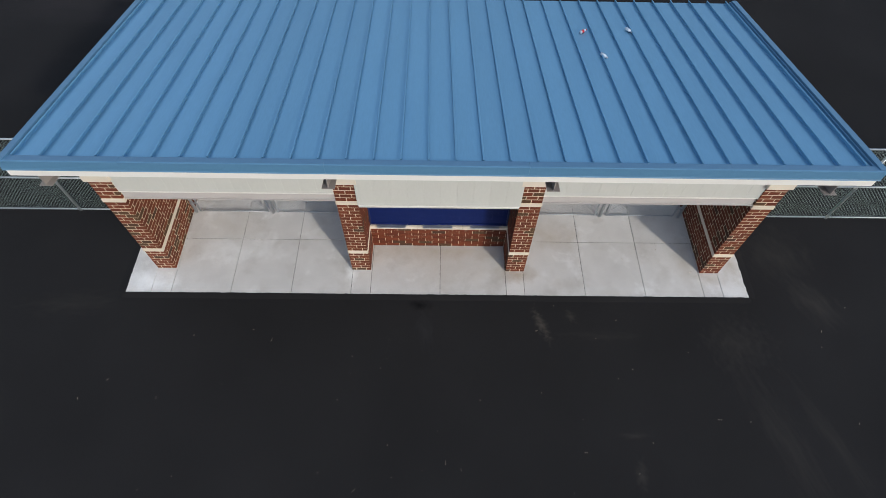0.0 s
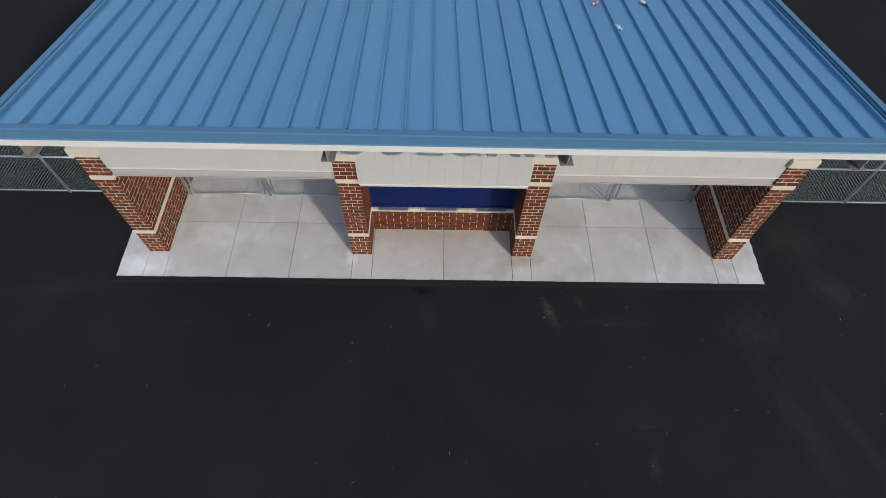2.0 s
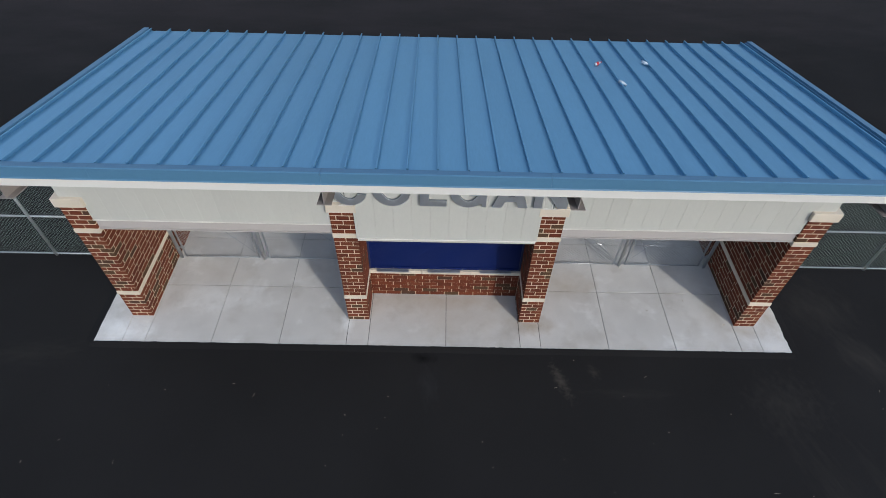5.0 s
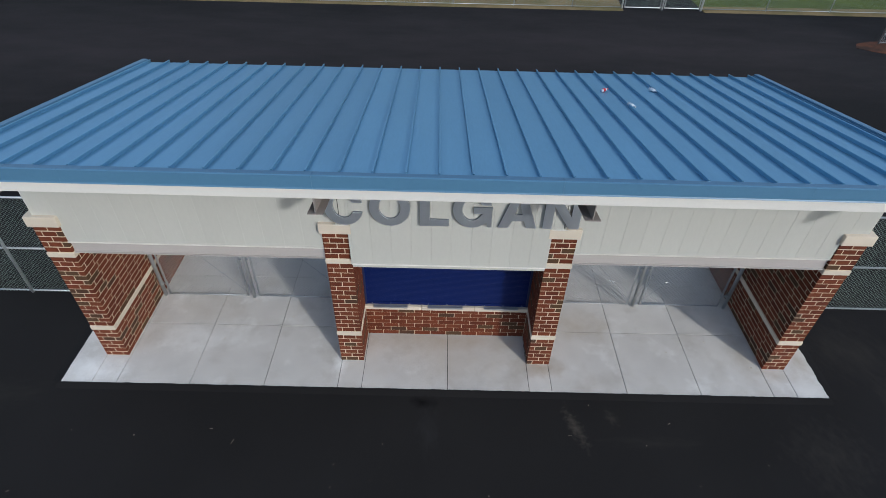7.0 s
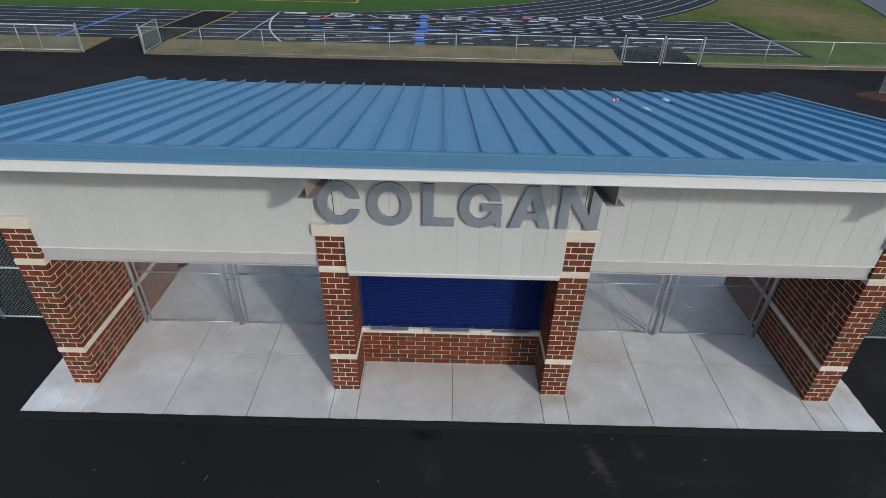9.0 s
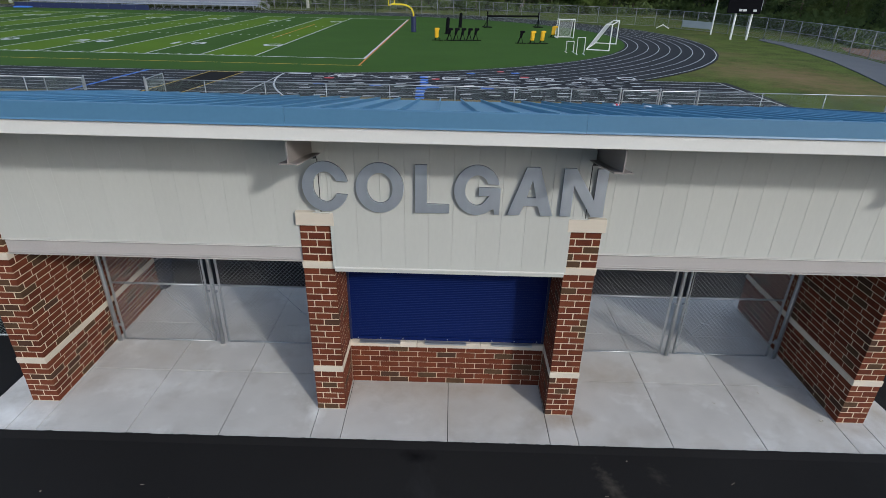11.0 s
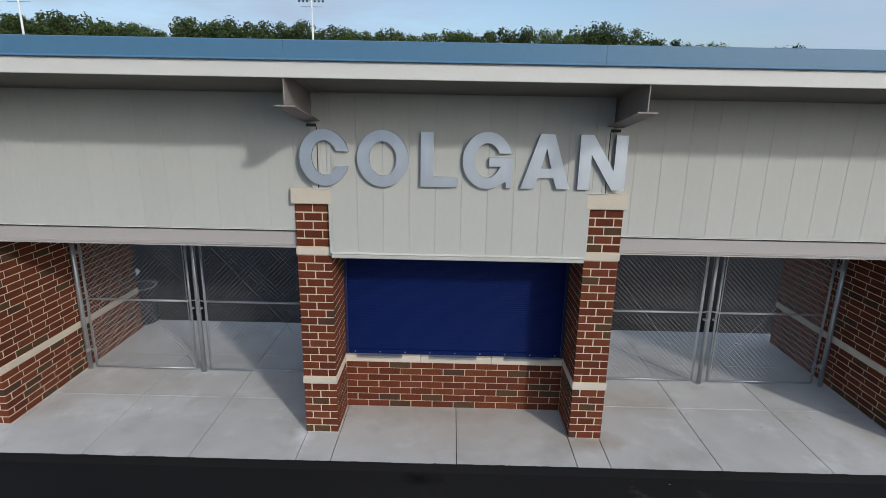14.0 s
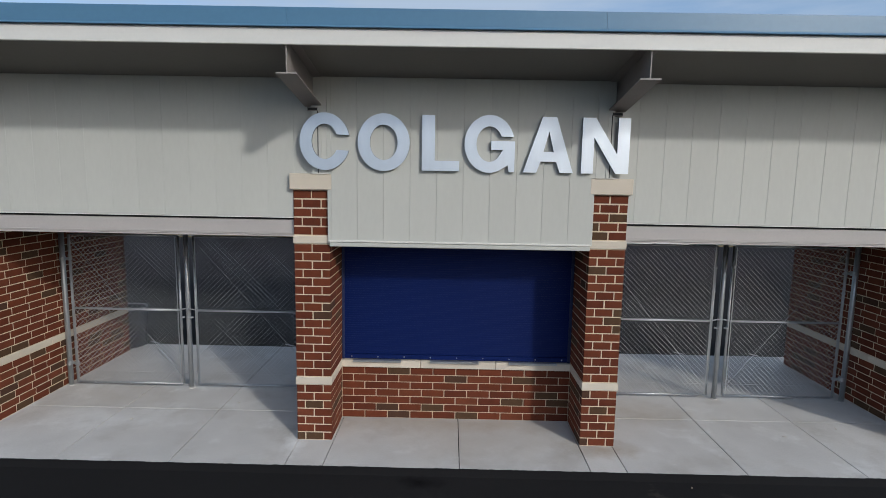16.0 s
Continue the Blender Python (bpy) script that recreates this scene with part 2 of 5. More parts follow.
M_BLUE = mat("blue_roof", (0.180, 0.374, 0.535), 0.40, metal=0.74, var=0.06, big=0.8, fine=14, bump=0.05, dist=0.004, rnd=0.03, spec=0.65, stretch=(3, 0.4, 1), stain=(0.130, 0.300, 0.475), stain_amt=0.25, stain_scale=0.9)
M_BLUEF = mat("blue_fascia", (0.076, 0.182, 0.298), 0.40, var=0.05, big=0.7, fine=20, bump=0.03)
M_SHUT = mat("shutter_blue", (0.0024, 0.0112, 0.082), 0.5, var=0.06, big=1.0, fine=30, bump=0.02, spec=0.17)
M_GALV = mat("galvanised", (0.46, 0.48, 0.50), 0.40, metal=0.75, var=0.14, big=6, fine=60, bump=0.05, dist=0.002)
M_WIREG = mat("weathered_wire", (0.22, 0.275, 0.25), 0.6, metal=0.1, var=0.1, bump=0)
M_FGALV = mat("weathered_galvanised", (0.30, 0.315, 0.33), 0.6, metal=0.3, var=0.1, bump=0)
M_LAMP = mat("lamp_housing", (0.10, 0.11, 0.125), 0.45, metal=0.3, var=0.1, bump=0)
M_WIRE = mat("chain_wire", (0.53, 0.54, 0.55), 0.38, metal=0.55, var=0.1, big=6, fine=60, bump=0)
M_ALU = mat("brushed_aluminium", (0.77, 0.82, 0.89), 0.40, metal=0.86, var=0.05, big=2.0, fine=90, bump=0.04, dist=0.001, stretch=(6, 1, 1))
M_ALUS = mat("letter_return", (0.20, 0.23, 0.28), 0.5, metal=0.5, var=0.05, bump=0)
# near-black; above the lintels it stands in for shade in the gap
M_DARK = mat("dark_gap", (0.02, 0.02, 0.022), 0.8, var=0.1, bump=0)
M_GRASS = mat("grass", (0.080, 0.104, 0.022), 0.95, var=0.5, big=0.45, fine=6, bump=0.6, dist=0.03, spec=0.1, stain=(0.17, 0.13, 0.06), stain_amt=0.55, stain_scale=0.06, lo=0.52, hi=0.66)
patch(M_GRASS, (0.215, 0.140, 0.075), (26.0, 37.0), (6.0, 13.0), 0.9, 0.7, 0.9, 0.25)
M_DRY = mat("dry_grass", (0.22, 0.165, 0.085), 0.95, var=0.35, big=0.8, fine=14, bump=0.6, dist=0.03, spec=0.1, stain=(0.085, 0.095, 0.030), stain_amt=0.5, stain_scale=0.5, lo=0.46, hi=0.62)
M_TURF = mat("turf_green", (0.046, 0.098, 0.016), 0.9, var=0.12, big=0.2, fine=12, bump=0.3, dist=0.02, spec=0.1)
M_TURFL = mat("turf_light", (0.090, 0.160, 0.012), 0.9, var=0.12, big=0.2, fine=12, bump=0.3, dist=0.02, spec=0.1)
M_WHITE = mat("line_white", (0.55, 0.56, 0.57), 0.8, var=0.08, bump=0)
M_YEL = mat("line_yellow", (0.62, 0.42, 0.05), 0.8, var=0.1, bump=0)
M_ORANGE = mat("line_orange", (0.55, 0.20, 0.04), 0.8, var=0.1, bump=0)
M_LBLUE = mat("line_blue", (0.05, 0.16, 0.55), 0.8, var=0.1, bump=0)
M_RED = mat("mark_red", (0.50, 0.04, 0.04), 0.6, var=0.1, bump=0)
M_POST = mat("goal_yellow", (0.75, 0.60, 0.02), 0.4, var=0.05, bump=0)
M_NAVY = mat("navy_pad", (0.012, 0.02, 0.07), 0.6, var=0.1, bump=0)
M_BLACK = mat("black_vinyl", (0.006, 0.006, 0.008), 0.9, var=0.1, bump=0, spec=0.08)
M_CAN = mat("can_plastic", (0.006, 0.009, 0.022), 0.5, var=0.1, bump=0)
M_GOLD = mat("yellow_vinyl", (0.75, 0.42, 0.01), 0.5, var=0.1, bump=0)
M_SEAT = mat("bleacher_aluminium", (0.34, 0.375, 0.45), 0.5, metal=0.3, var=0.08, big=0.6, fine=8, bump=0)
M_RISER = mat("riser_shade", (0.20, 0.22, 0.27), 0.7, var=0.1, bump=0)
M_WPIPE = mat("white_pipe", (0.78, 0.78, 0.76), 0.45, var=0.05, bump=0)
M_CLAY = mat("red_clay", (0.19, 0.125, 0.095), 0.95, var=0.25, big=0.8, fine=20, bump=0.4, spec=0.1)
M_BED = mat("clay_bed", (0.095, 0.042, 0.026), 0.95, var=0.35, big=1.5, fine=20, bump=0.4, spec=0.1, stain=(0.030, 0.024, 0.021), stain_amt=0.8, stain_scale=0.9, lo=0.45, hi=0.62)
M_PALE = mat("pale_walk", (0.11, 0.115, 0.125), 0.9, var=0.12, big=0.5, fine=30, bump=0.1)
M_BARK = mat("bark", (0.13, 0.105, 0.08), 0.95, var=0.3, big=2, fine=20, bump=0.4, spec=0.1)
M_PALEBARK = mat("pale_bark", (0.20, 0.18, 0.15), 0.95, var=0.25, big=2, fine=20, bump=0.3, spec=0.1)
M_CLEAR = mat("clear_plastic", (0.45, 0.52, 0.60), 0.15, var=0.05, bump=0)
M_CAPRED = mat("red_plastic", (0.45, 0.02, 0.03), 0.35, var=0.05, bump=0)
M_LEAFDRY = mat("dry_leaf", (0.62, 0.57, 0.50), 0.85, var=0.15, big=20, fine=90, bump=0, spec=0.2)
M_DEBRIS = mat("dry_litter", (0.26, 0.22, 0.17), 0.9, var=0.3, big=20, fine=90, bump=0)


def leaf_mat(name, col):
    m = mat(name, col, 0.9, var=0.18, big=0.35, fine=3.0, bump=0, rnd=0.22, spec=0.06)
    n, l = m.node_tree.nodes, m.node_tree.links
    b = n["Principled BSDF"]
    tr = n.new("ShaderNodeBsdfTranslucent")
    mx3 = n.new("ShaderNodeMixShader")
    mx3.inputs[0].default_value = 0.5
    l.new(b.inputs["Base Color"].links[0].from_socket, tr.inputs["Color"])
    l.new(b.outputs["BSDF"], mx3.inputs[1])
    l.new(tr.outputs["BSDF"], mx3.inputs[2])
    l.new(mx3.outputs["Shader"], n["Material Output"].inputs["Surface"])
    return m


M_LEAF = [leaf_mat("leaf_oak", (0.094, 0.128, 0.052)), leaf_mat("leaf_poplar", (0.112, 0.152, 0.054)), leaf_mat("leaf_pine", (0.056, 0.076, 0.040)), leaf_mat("leaf_sapling", (0.110, 0.155, 0.045))]


# ---- mesh helpers ----
def mesh_of(name, bm, material, smooth=False):
    me = bpy.data.meshes.new(name)
    bm.to_mesh(me)
    bm.free()
    me.materials.append(material)
    if smooth:
        for p in me.polygons:
            p.use_smooth = True
    return me


def part(name, bm, material, parent=None, label="", smooth=False):
    """Links a bmesh (or a ready mesh) as one mesh object, under a thing if one is given."""
    me = bm if isinstance(bm, bpy.types.Mesh) else mesh_of(name, bm, material, smooth)
    ob = new(name, me)
    if parent:
        ob.parent = parent
    if label:
        ob["label"] = label
    return ob


def thing(name, label, category, group="", at=(0, 0, 0), kind=""):
    ob = new(name)
    ob.empty_display_size = 0.1
    ob.location = at
    return tagged(ob, label, category, group, kind)


def box(bm, x0, x1, y0, y1, z0, z1, bev=0.0):
    """Adds a box, its edges chamfered by bev on all sides."""
    if bev <= 0:
        v = [bm.verts.new((x, y, z)) for z in (z0, z1) for y in (y0, y1) for x in (x0, x1)]
        for f in ((0, 2, 3, 1), (4, 5, 7, 6), (0, 1, 5, 4), (2, 6, 7, 3), (0, 4, 6, 2), (1, 3, 7, 5)):
            bm.faces.new([v[i] for i in f])
        return bm
    c = ((x0 + x1) / 2, (y0 + y1) / 2, (z0 + z1) / 2)
    h = ((x1 - x0) / 2, (y1 - y0) / 2, (z1 - z0) / 2)
    V = {}
    for sx in (-1, 1):
        for sy in (-1, 1):
            for sz in (-1, 1):
                s = (sx, sy, sz)
                for a in range(3):
                    V[s, a] = bm.verts.new([c[i] + s[i] * (h[i] - (0 if i == a else bev)) for i in range(3)])
    for a in range(3):
        b, d = (a + 1) % 3, (a + 2) % 3
        for sa in (-1, 1):
            q = []
            for sb, sd in ((-1, -1), (1, -1), (1, 1), (-1, 1)):
                s = [0, 0, 0]
                s[a], s[b], s[d] = sa, sb, sd
                q.append(V[tuple(s), a])
            bm.faces.new(q if sa > 0 else q[::-1])
        for sb in (-1, 1):
            for sd in (-1, 1):
                s0, s1 = [0, 0, 0], [0, 0, 0]
                s0[a], s1[a] = -1, 1
                s0[b] = s1[b] = sb
                s0[d] = s1[d] = sd
                q = [V[tuple(s0), b], V[tuple(s1), b], V[tuple(s1), d], V[tuple(s0), d]]
                bm.faces.new(q if sb * sd < 0 else q[::-1])
    for sx in (-1, 1):
        for sy in (-1, 1):
            for sz in (-1, 1):
                s = (sx, sy, sz)
                q = [V[s, 0], V[s, 1], V[s, 2]]
                bm.faces.new(q if sx * sy * sz > 0 else q[::-1])
    return bm


def B(*a, **k):
    return box(bmesh.new(), *a, **k)


def tube(bm, a, b, r, n=8, r2=None):
    """A straight round bar from a to b."""
    a, b = Vector(a), Vector(b)
    r2 = r if r2 is None else r2
    d = (b - a).normalized()
    u = d.orthogonal().normalized()
    w = d.cross(u)
    ra = [bm.verts.new(a + r * (math.cos(t) * u + math.sin(t) * w)) for t in (2 * math.pi * i / n for i in range(n))]
    rb = [bm.verts.new(b + r2 * (math.cos(t) * u + math.sin(t) * w)) for t in (2 * math.pi * i / n for i in range(n))]
    for i in range(n):
        j = (i + 1) % n
        bm.faces.new((ra[i], ra[j], rb[j], rb[i]))
    bm.faces.new(ra[::-1])
    bm.faces.new(rb)
    return bm


def T(a, b, r, n=8, r2=None):
    return tube(bmesh.new(), a, b, r, n, r2)


def slabby(bm, pts, z0, z1):
    """A flat slab with the outline pts from z0 up to z1."""
    lo = [bm.verts.new((x, y, z0)) for x, y in pts]
    hi = [bm.verts.new((x, y, z1)) for x, y in pts]
    bm.faces.new(hi)
    bm.faces.new(lo[::-1])
    n = len(pts)
    for i in range(n):
        j = (i + 1) % n
        bm.faces.new((lo[i], lo[j], hi[j], hi[i]))
    bmesh.ops.recalc_face_normals(bm, faces=bm.faces[:])
    return bm


def prism(bm, outline, holes, y0, y1):
    """An upright plate in x and z, its outline with holes, from y0 back to y1."""
    edges = []
    for loop in (outline, *holes):
        v = [bm.verts.new((x, y0, z)) for x, z in loop]
        edges += [bm.edges.new((v[i], v[(i + 1) % len(v)])) for i in range(len(v))]
    res = bmesh.ops.triangle_fill(bm, use_beauty=True, edges=edges)
    faces = [g for g in res["geom"] if isinstance(g, bmesh.types.BMFace)]
    ext = bmesh.ops.extrude_face_region(bm, geom=faces)
    bmesh.ops.translate(bm, vec=(0, y1 - y0, 0), verts=[g for g in ext["geom"] if isinstance(g, bmesh.types.BMVert)])
    bmesh.ops.recalc_face_normals(bm, faces=bm.faces[:])
    return bm


def chain_mesh(bm, x0, x1, z0, z1, pitch=0.072, r=0.0022, y=0.0):
    """Woven wire in the plane y: slanting three-sided wires both ways between the bounds."""
    w, h = x1 - x0, z1 - z0
    for s in (1, -1):
        off = r * s * 0.9
        k = -h
        while k < w:
            a, b = max(0.0, k), min(w, k + h)
            if b - a > 0.01:
                za, zb = a - k, b - k
                if s < 0:
                    za, zb = h - za, h - zb
                tube(bm, (x0 + a, y + off, z0 + za), (x0 + b, y + off, z0 + zb), r, 3)
            k += pitch
    return bm


# ---- ground ----
def sheet(name, pts, z0, z1, material, label, category, kind="structure"):
    ob = part(name, slabby(bmesh.new(), pts, z0, z1), material)
    return tagged(ob, label, category, kind=kind)


def rect(x0, x1, y0, y1):
    return [(x0, y0), (x1, y0), (x1, y1), (x0, y1)]


sheet("ground", rect(-1500, 1500, -800, 2200), -0.5, -0.20, M_GRASS, "patchy green and brown grass ground round the lot", "ground")
sheet("road", rect(-60, 48, -70, 21.24), -0.45, -0.02, M_ASPH, "fresh black asphalt lot with faint scuffs", "asphalt")

# ---- pavilion slab ----
SX = [-6.92, -6.36, -5.92, -4.61, -3.28, -1.96, -1.53, 0.015, 1.49, 1.90, 3.25, 4.59, 5.90, 6.33, 6.90]
slab = thing("pavement", "light grey concrete slab with sawn joints under the pavilion", "pavement", kind="structure")
part("slab_base", B(-6.91, 6.89, -0.60, 3.66, -0.3, -0.030), M_JOINT, slab)
for i in range(14):
    part("slab_panel", B(SX[i] + 0.005, SX[i + 1] - 0.005, -0.61, 0.811, -0.25, 0.0, bev=0.002), M_CONC, slab)
SB = [-6.92, -5.92, -4.61, -3.28, -1.96, 1.90, 3.25, 4.59, 5.90, 6.90]
for i in range(9):
    part("slab_panel", B(SB[i] + 0.005, SB[i + 1] - 0.005, 0.824, 2.20, -0.25, 0.0, bev=0.002), M_CONC, slab)
    part("slab_panel", B(SB[i] + 0.005, SB[i + 1] - 0.005, 2.212, 3.67, -0.25, 0.0, bev=0.002), M_CONC, slab)

# broken edge of the asphalt where it was laid against the slab
rg = random.Random(8)
for k, (xa, xb) in enumerate(((-6.95, -2.3), (-2.3, 2.3), (2.3, 6.93))):
    bm = bmesh.new()
    n = int((xb - xa) / 0.022)
    wob, rows = 0.0, []
    for i in range(n + 1):
        wob = 0.7 * wob + rg.uniform(-0.004, 0.004)
        lip = -0.611 + min(max(wob + rg.uniform(-0.004, 0.004), -0.002), 0.022)
        x = xa + (xb - xa) * i / n
        rows.append([bm.verts.new(v) for v in ((x, -0.75, -0.0205), (x, lip - 0.03, 0.001), (x, lip, 0.0035), (x, lip + 0.001, -0.001))])
    for p, q in zip(rows, rows[1:]):
        for j in range(3):
            bm.faces.new((p[j], q[j], q[j + 1], p[j + 1]))
    part("asphalt_edge", bm, M_ASPH, slab, "ragged black asphalt edge")
for side, edge, reach in ((1, 6.895, 0.026), (-1, -6.915, 0.014)):
    bm = bmesh.new()
    wob, rows = 0.0, []
    for i in range(151):
        wob = 0.6 * wob + rg.uniform(-0.45, 0.45) * reach
        y = -0.63 + 4.28 * i / 150
        lip = edge - side * min(max(0.35 * reach + wob + rg.uniform(-0.1, 0.1) * reach, 0.001), reach)
        rows.append([bm.verts.new(v) for v in ((edge + side * 0.16, y, -0.0205), (edge + side * 0.03, y, 0.001), (lip + side * 0.012, y, 0.0045), (lip, y, 0.0035), (lip - side * 0.001, y, -0.001))])
    for p, q in zip(rows, rows[1:]):
        for j in range(4):
            bm.faces.new((p[j], q[j], q[j + 1], p[j + 1]))
    bmesh.ops.recalc_face_normals(bm, faces=bm.faces[:])
    part("asphalt_edge", bm, M_ASPH, slab, "ragged black asphalt edge")

# ---- brick work ----
C = 0.1016
BRICKS = {}


def brick(parent, x0, x1, y0, y1, k):
    """One brick of course k, a shared mesh per size."""
    dims = tuple(round(a, 3) for a in (x1 - x0 - 0.0130, y1 - y0 - 0.0130))
    if min(dims) < 0.02:
        return
    if dims not in BRICKS:
        BRICKS[dims] = mesh_of("brick", B(-dims[0] / 2, dims[0] / 2, -dims[1] / 2, dims[1] / 2, -0.0447, 0.0447, bev=0.0036), M_BRICK)
    ob = new("brick", BRICKS[dims])
    ob.parent = parent
    ob.location = ((x0 + x1) / 2 + random.uniform(-0.0015, 0.0015), (y0 + y1) / 2 + random.uniform(-0.0015, 0.0015), z_of(k) + C / 2)


def z_of(k):
    """The foot of course k; a stone band takes the place of courses 7 and 24."""
    return k * C + (0.005 * (k - 24.5) if k > 24 else 0.0)


def lay_pier(parent, x0, x1, y0, y1, courses, bands, west=True, east=True, depth_w=None, depth_e=None):
    """Front and side faces of a pier in running bond, corners bonded course by course."""
    G = C
    g = 0.005
    for k in courses:
        band = k in bands
        if band and (k == 7 or y1 < 1):
            continue
        odd = k % 2
        w = x1 - x0
        if band:
            pass
        elif odd:
            brick(parent, x0 - g, x0 + w / 2, y0 - g, y0 + G, k)
            brick(parent, x0 + w / 2, x1 + g, y0 - g, y0 + G, k)
        else:
            brick(parent, x0 + G, x1 - G, y0 - g, y0 + G, k)
        for on, xa, xb, dep in ((west, x0 - g, x0 + G, depth_w), (east, x1 - G, x1 + g, depth_e)):
            if not on:
                if not odd and not band:
                    brick(parent, xa, xb, y0 - g, y0 + 0.2, k)
                continue
            y = y0 + G + 0.005 if odd or band else y0 - g
            end = y0 + (dep or (y1 - y0))
            first = True
            while y < end - 0.03:
                step = 0.3048 if not (first and odd) else 0.3048 - G + 0.05
                brick(parent, xa, xb, y, min(y + step, end), k)
                y += step
                first = False


def stone(parent, x0, x1, y0, y1, z0, z1, name="band_stone", bev=0.006):
    part(name, B(x0, x1, y0, y1, z0, z1, bev=bev), M_STONE, parent)


def pier(name, label, x0, x1, y1, side, kind="structure"):
    """A brick pier with two stone bands and a stone cap; side is +1 where its inner face looks to +x."""
    p = thing(name, label, "wall" if kind else "column", group="" if kind else "columns beside the ticket window", kind=kind)
    part("mortar_core", B(x0 + 0.0055, x1 - 0.0055, 0.0055, y1 - 0.0055, 0.0, 30 * C + 0.027), M_MORTAR, p)
    return p


def bands(p, x0, x1, y1, inner, long_y):
    """Lower band along front and inner face, upper band round the front, cap on top."""
    z = 7 * C
    stone(p, x0 - 0.008, x1 + 0.008, -0.012, 0.105, z + 0.004, z + C - 0.004)
    xa, xb = (x1 - 0.09, x1 + 0.008) if inner > 0 else (x0 - 0.008, x0 + 0.09)
    y = 0.109
    while y < long_y - 0.05:
        stone(p, xa, xb, y, min(y + 0.61, long_y), z + 0.004, z + C - 0.004)
        y += 0.614
    z = 24 * C
    stone(p, x0 - 0.008, x1 + 0.008, -0.012, 0.105, z + 0.004, z + C - 0.004)
    stone(p, x0 - 0.034, x1 + 0.034, -0.045, 0.30, 30 * C + 0.027, 32 * C + 0.010, name="cap_stone", bev=0.008)


WX0, WX1, EX0, EX1 = -6.364, -5.944, 5.925, 6.345
wall_w = pier("wall_west", "red brick pier wall with cream stone bands and cap", WX0, WX1, 3.27, 1)
bands(wall_w, WX0, WX1, 3.27, 1, 3.26)
wall_e = pier("wall_east", "red brick pier wall with cream stone bands and cap, inner face in shade", EX0, EX1, 3.27, -1)
bands(wall_e, EX0, EX1, 3.27, -1, 3.26)
LX0, LX1, RX0, RX1 = -1.975, -1.550, 1.495, 1.918
col_l = pier("brick_column", "red brick column with cream stone bands and cap", LX0, LX1, 0.73, 1, kind="")
bands(col_l, LX0, LX1, 0.73, 1, 0.72)
col_r = pier("brick_column", "red brick column with cream stone bands and cap", RX0, RX1, 0.73, -1, kind="")
bands(col_r, RX0, RX1, 0.73, -1, 0.72)

# ticket booth behind the nook
booth = thing("wall_booth", "low brick wall with a cream stone sill under the ticket window", "wall", kind="structure")
part("mortar_core", B(LX1 - 0.004, RX0 + 0.004, 0.683, 0.92, 0.0, 7 * C), M_MORTAR, booth)
for i, (a, b) in enumerate(((-1.545, -0.50), (-0.495, 0.495), (0.50, 1.49))):
    stone(booth, a, b, 0.642, 0.92, 7 * C + 0.004, 8 * C - 0.002, name="sill_stone")
back = thing("wall_booth_back", "plain masonry walls of the booth behind the columns", "wall", kind="structure")
part("side_wall", B(LX0 + 0.004, LX0 + 0.2, 0.735, 3.27, 0.0, 2.74), M_BLOCK, back)
part("side_wall", B(RX1 - 0.2, RX1 - 0.004, 0.735, 3.27, 0.0, 2.74), M_BLOCK, back)
part("rear_wall", B(LX0 + 0.204, RX1 - 0.204, 3.07, 3.27, 0.0, 2.74), M_BLOCK, back)


# ---- roof and upper walls ----
RS = 0.170


def roof_z(y):
    return 4.80 - RS * (y + 1.085)


def askew(x, y):
    """The roof was laid a little out of square: its seams draw together towards the back."""
    f = (y + 0.93) / 5.42
    return (-0.190 - 0.072 * f) + (x + 0.225) * (1.0105 - 0.0195 * f)


def sloped(bm, x0, x1, y0, y1, t0, t1, skew=False):
    """A box laid along the roof's slope, t0 and t1 measured upright from the roof surface."""
    v = [bm.verts.new((askew(x, y) if skew else x, y, roof_z(y) + t)) for t in (t0, t1) for y in (y0, y1) for x in (x0, x1)]
    for f in ((0, 2, 3, 1), (4, 5, 7, 6), (0, 1, 5, 4), (2, 6, 7, 3), (0, 4, 6, 2), (1, 3, 7, 5)):
        bm.faces.new([v[i] for i in f])
    return bm


def S(*a, **k):
    return sloped(bmesh.new(), *a, **k)


RX, RY0, RY1 = 6.40, -1.06, 4.46
roof = thing("roof", "blue standing-seam metal shed roof with blue and white fascia", "roof", kind="structure")
SEAM0, SEAM = -0.225, 0.398
seams = [SEAM0 + SEAM * k for k in range(-15, 17)]
RL, RR = -6.335, 6.365
edges_x = [RL + 0.09] + [s for s in seams if RL + 0.12 < s < RR - 0.12] + [RR - 0.09]
for a, b in zip(edges_x, edges_x[1:]):
    bm = bmesh.new()
    ny = 12
    rows = []
    for j in range(ny + 1):
        y = RY0 + 0.11 + (RY1 - RY0 - 0.11) * j / ny
        rows.append([bm.verts.new((askew(a + (b - a) * i / 4, y), y, roof_z(y) - 0.042 + (0.0025 * math.sin(j * 1.9 + a * 7) + 0.003) * (1 if i in (1, 2, 3) else 0))) for i in range(5)])
    for j in range(ny):
        for i in range(4):
            bm.faces.new((rows[j][i], rows[j][i + 1], rows[j + 1][i + 1], rows[j + 1][i]))
    part("roof_pan", bm, M_BLUE, roof)
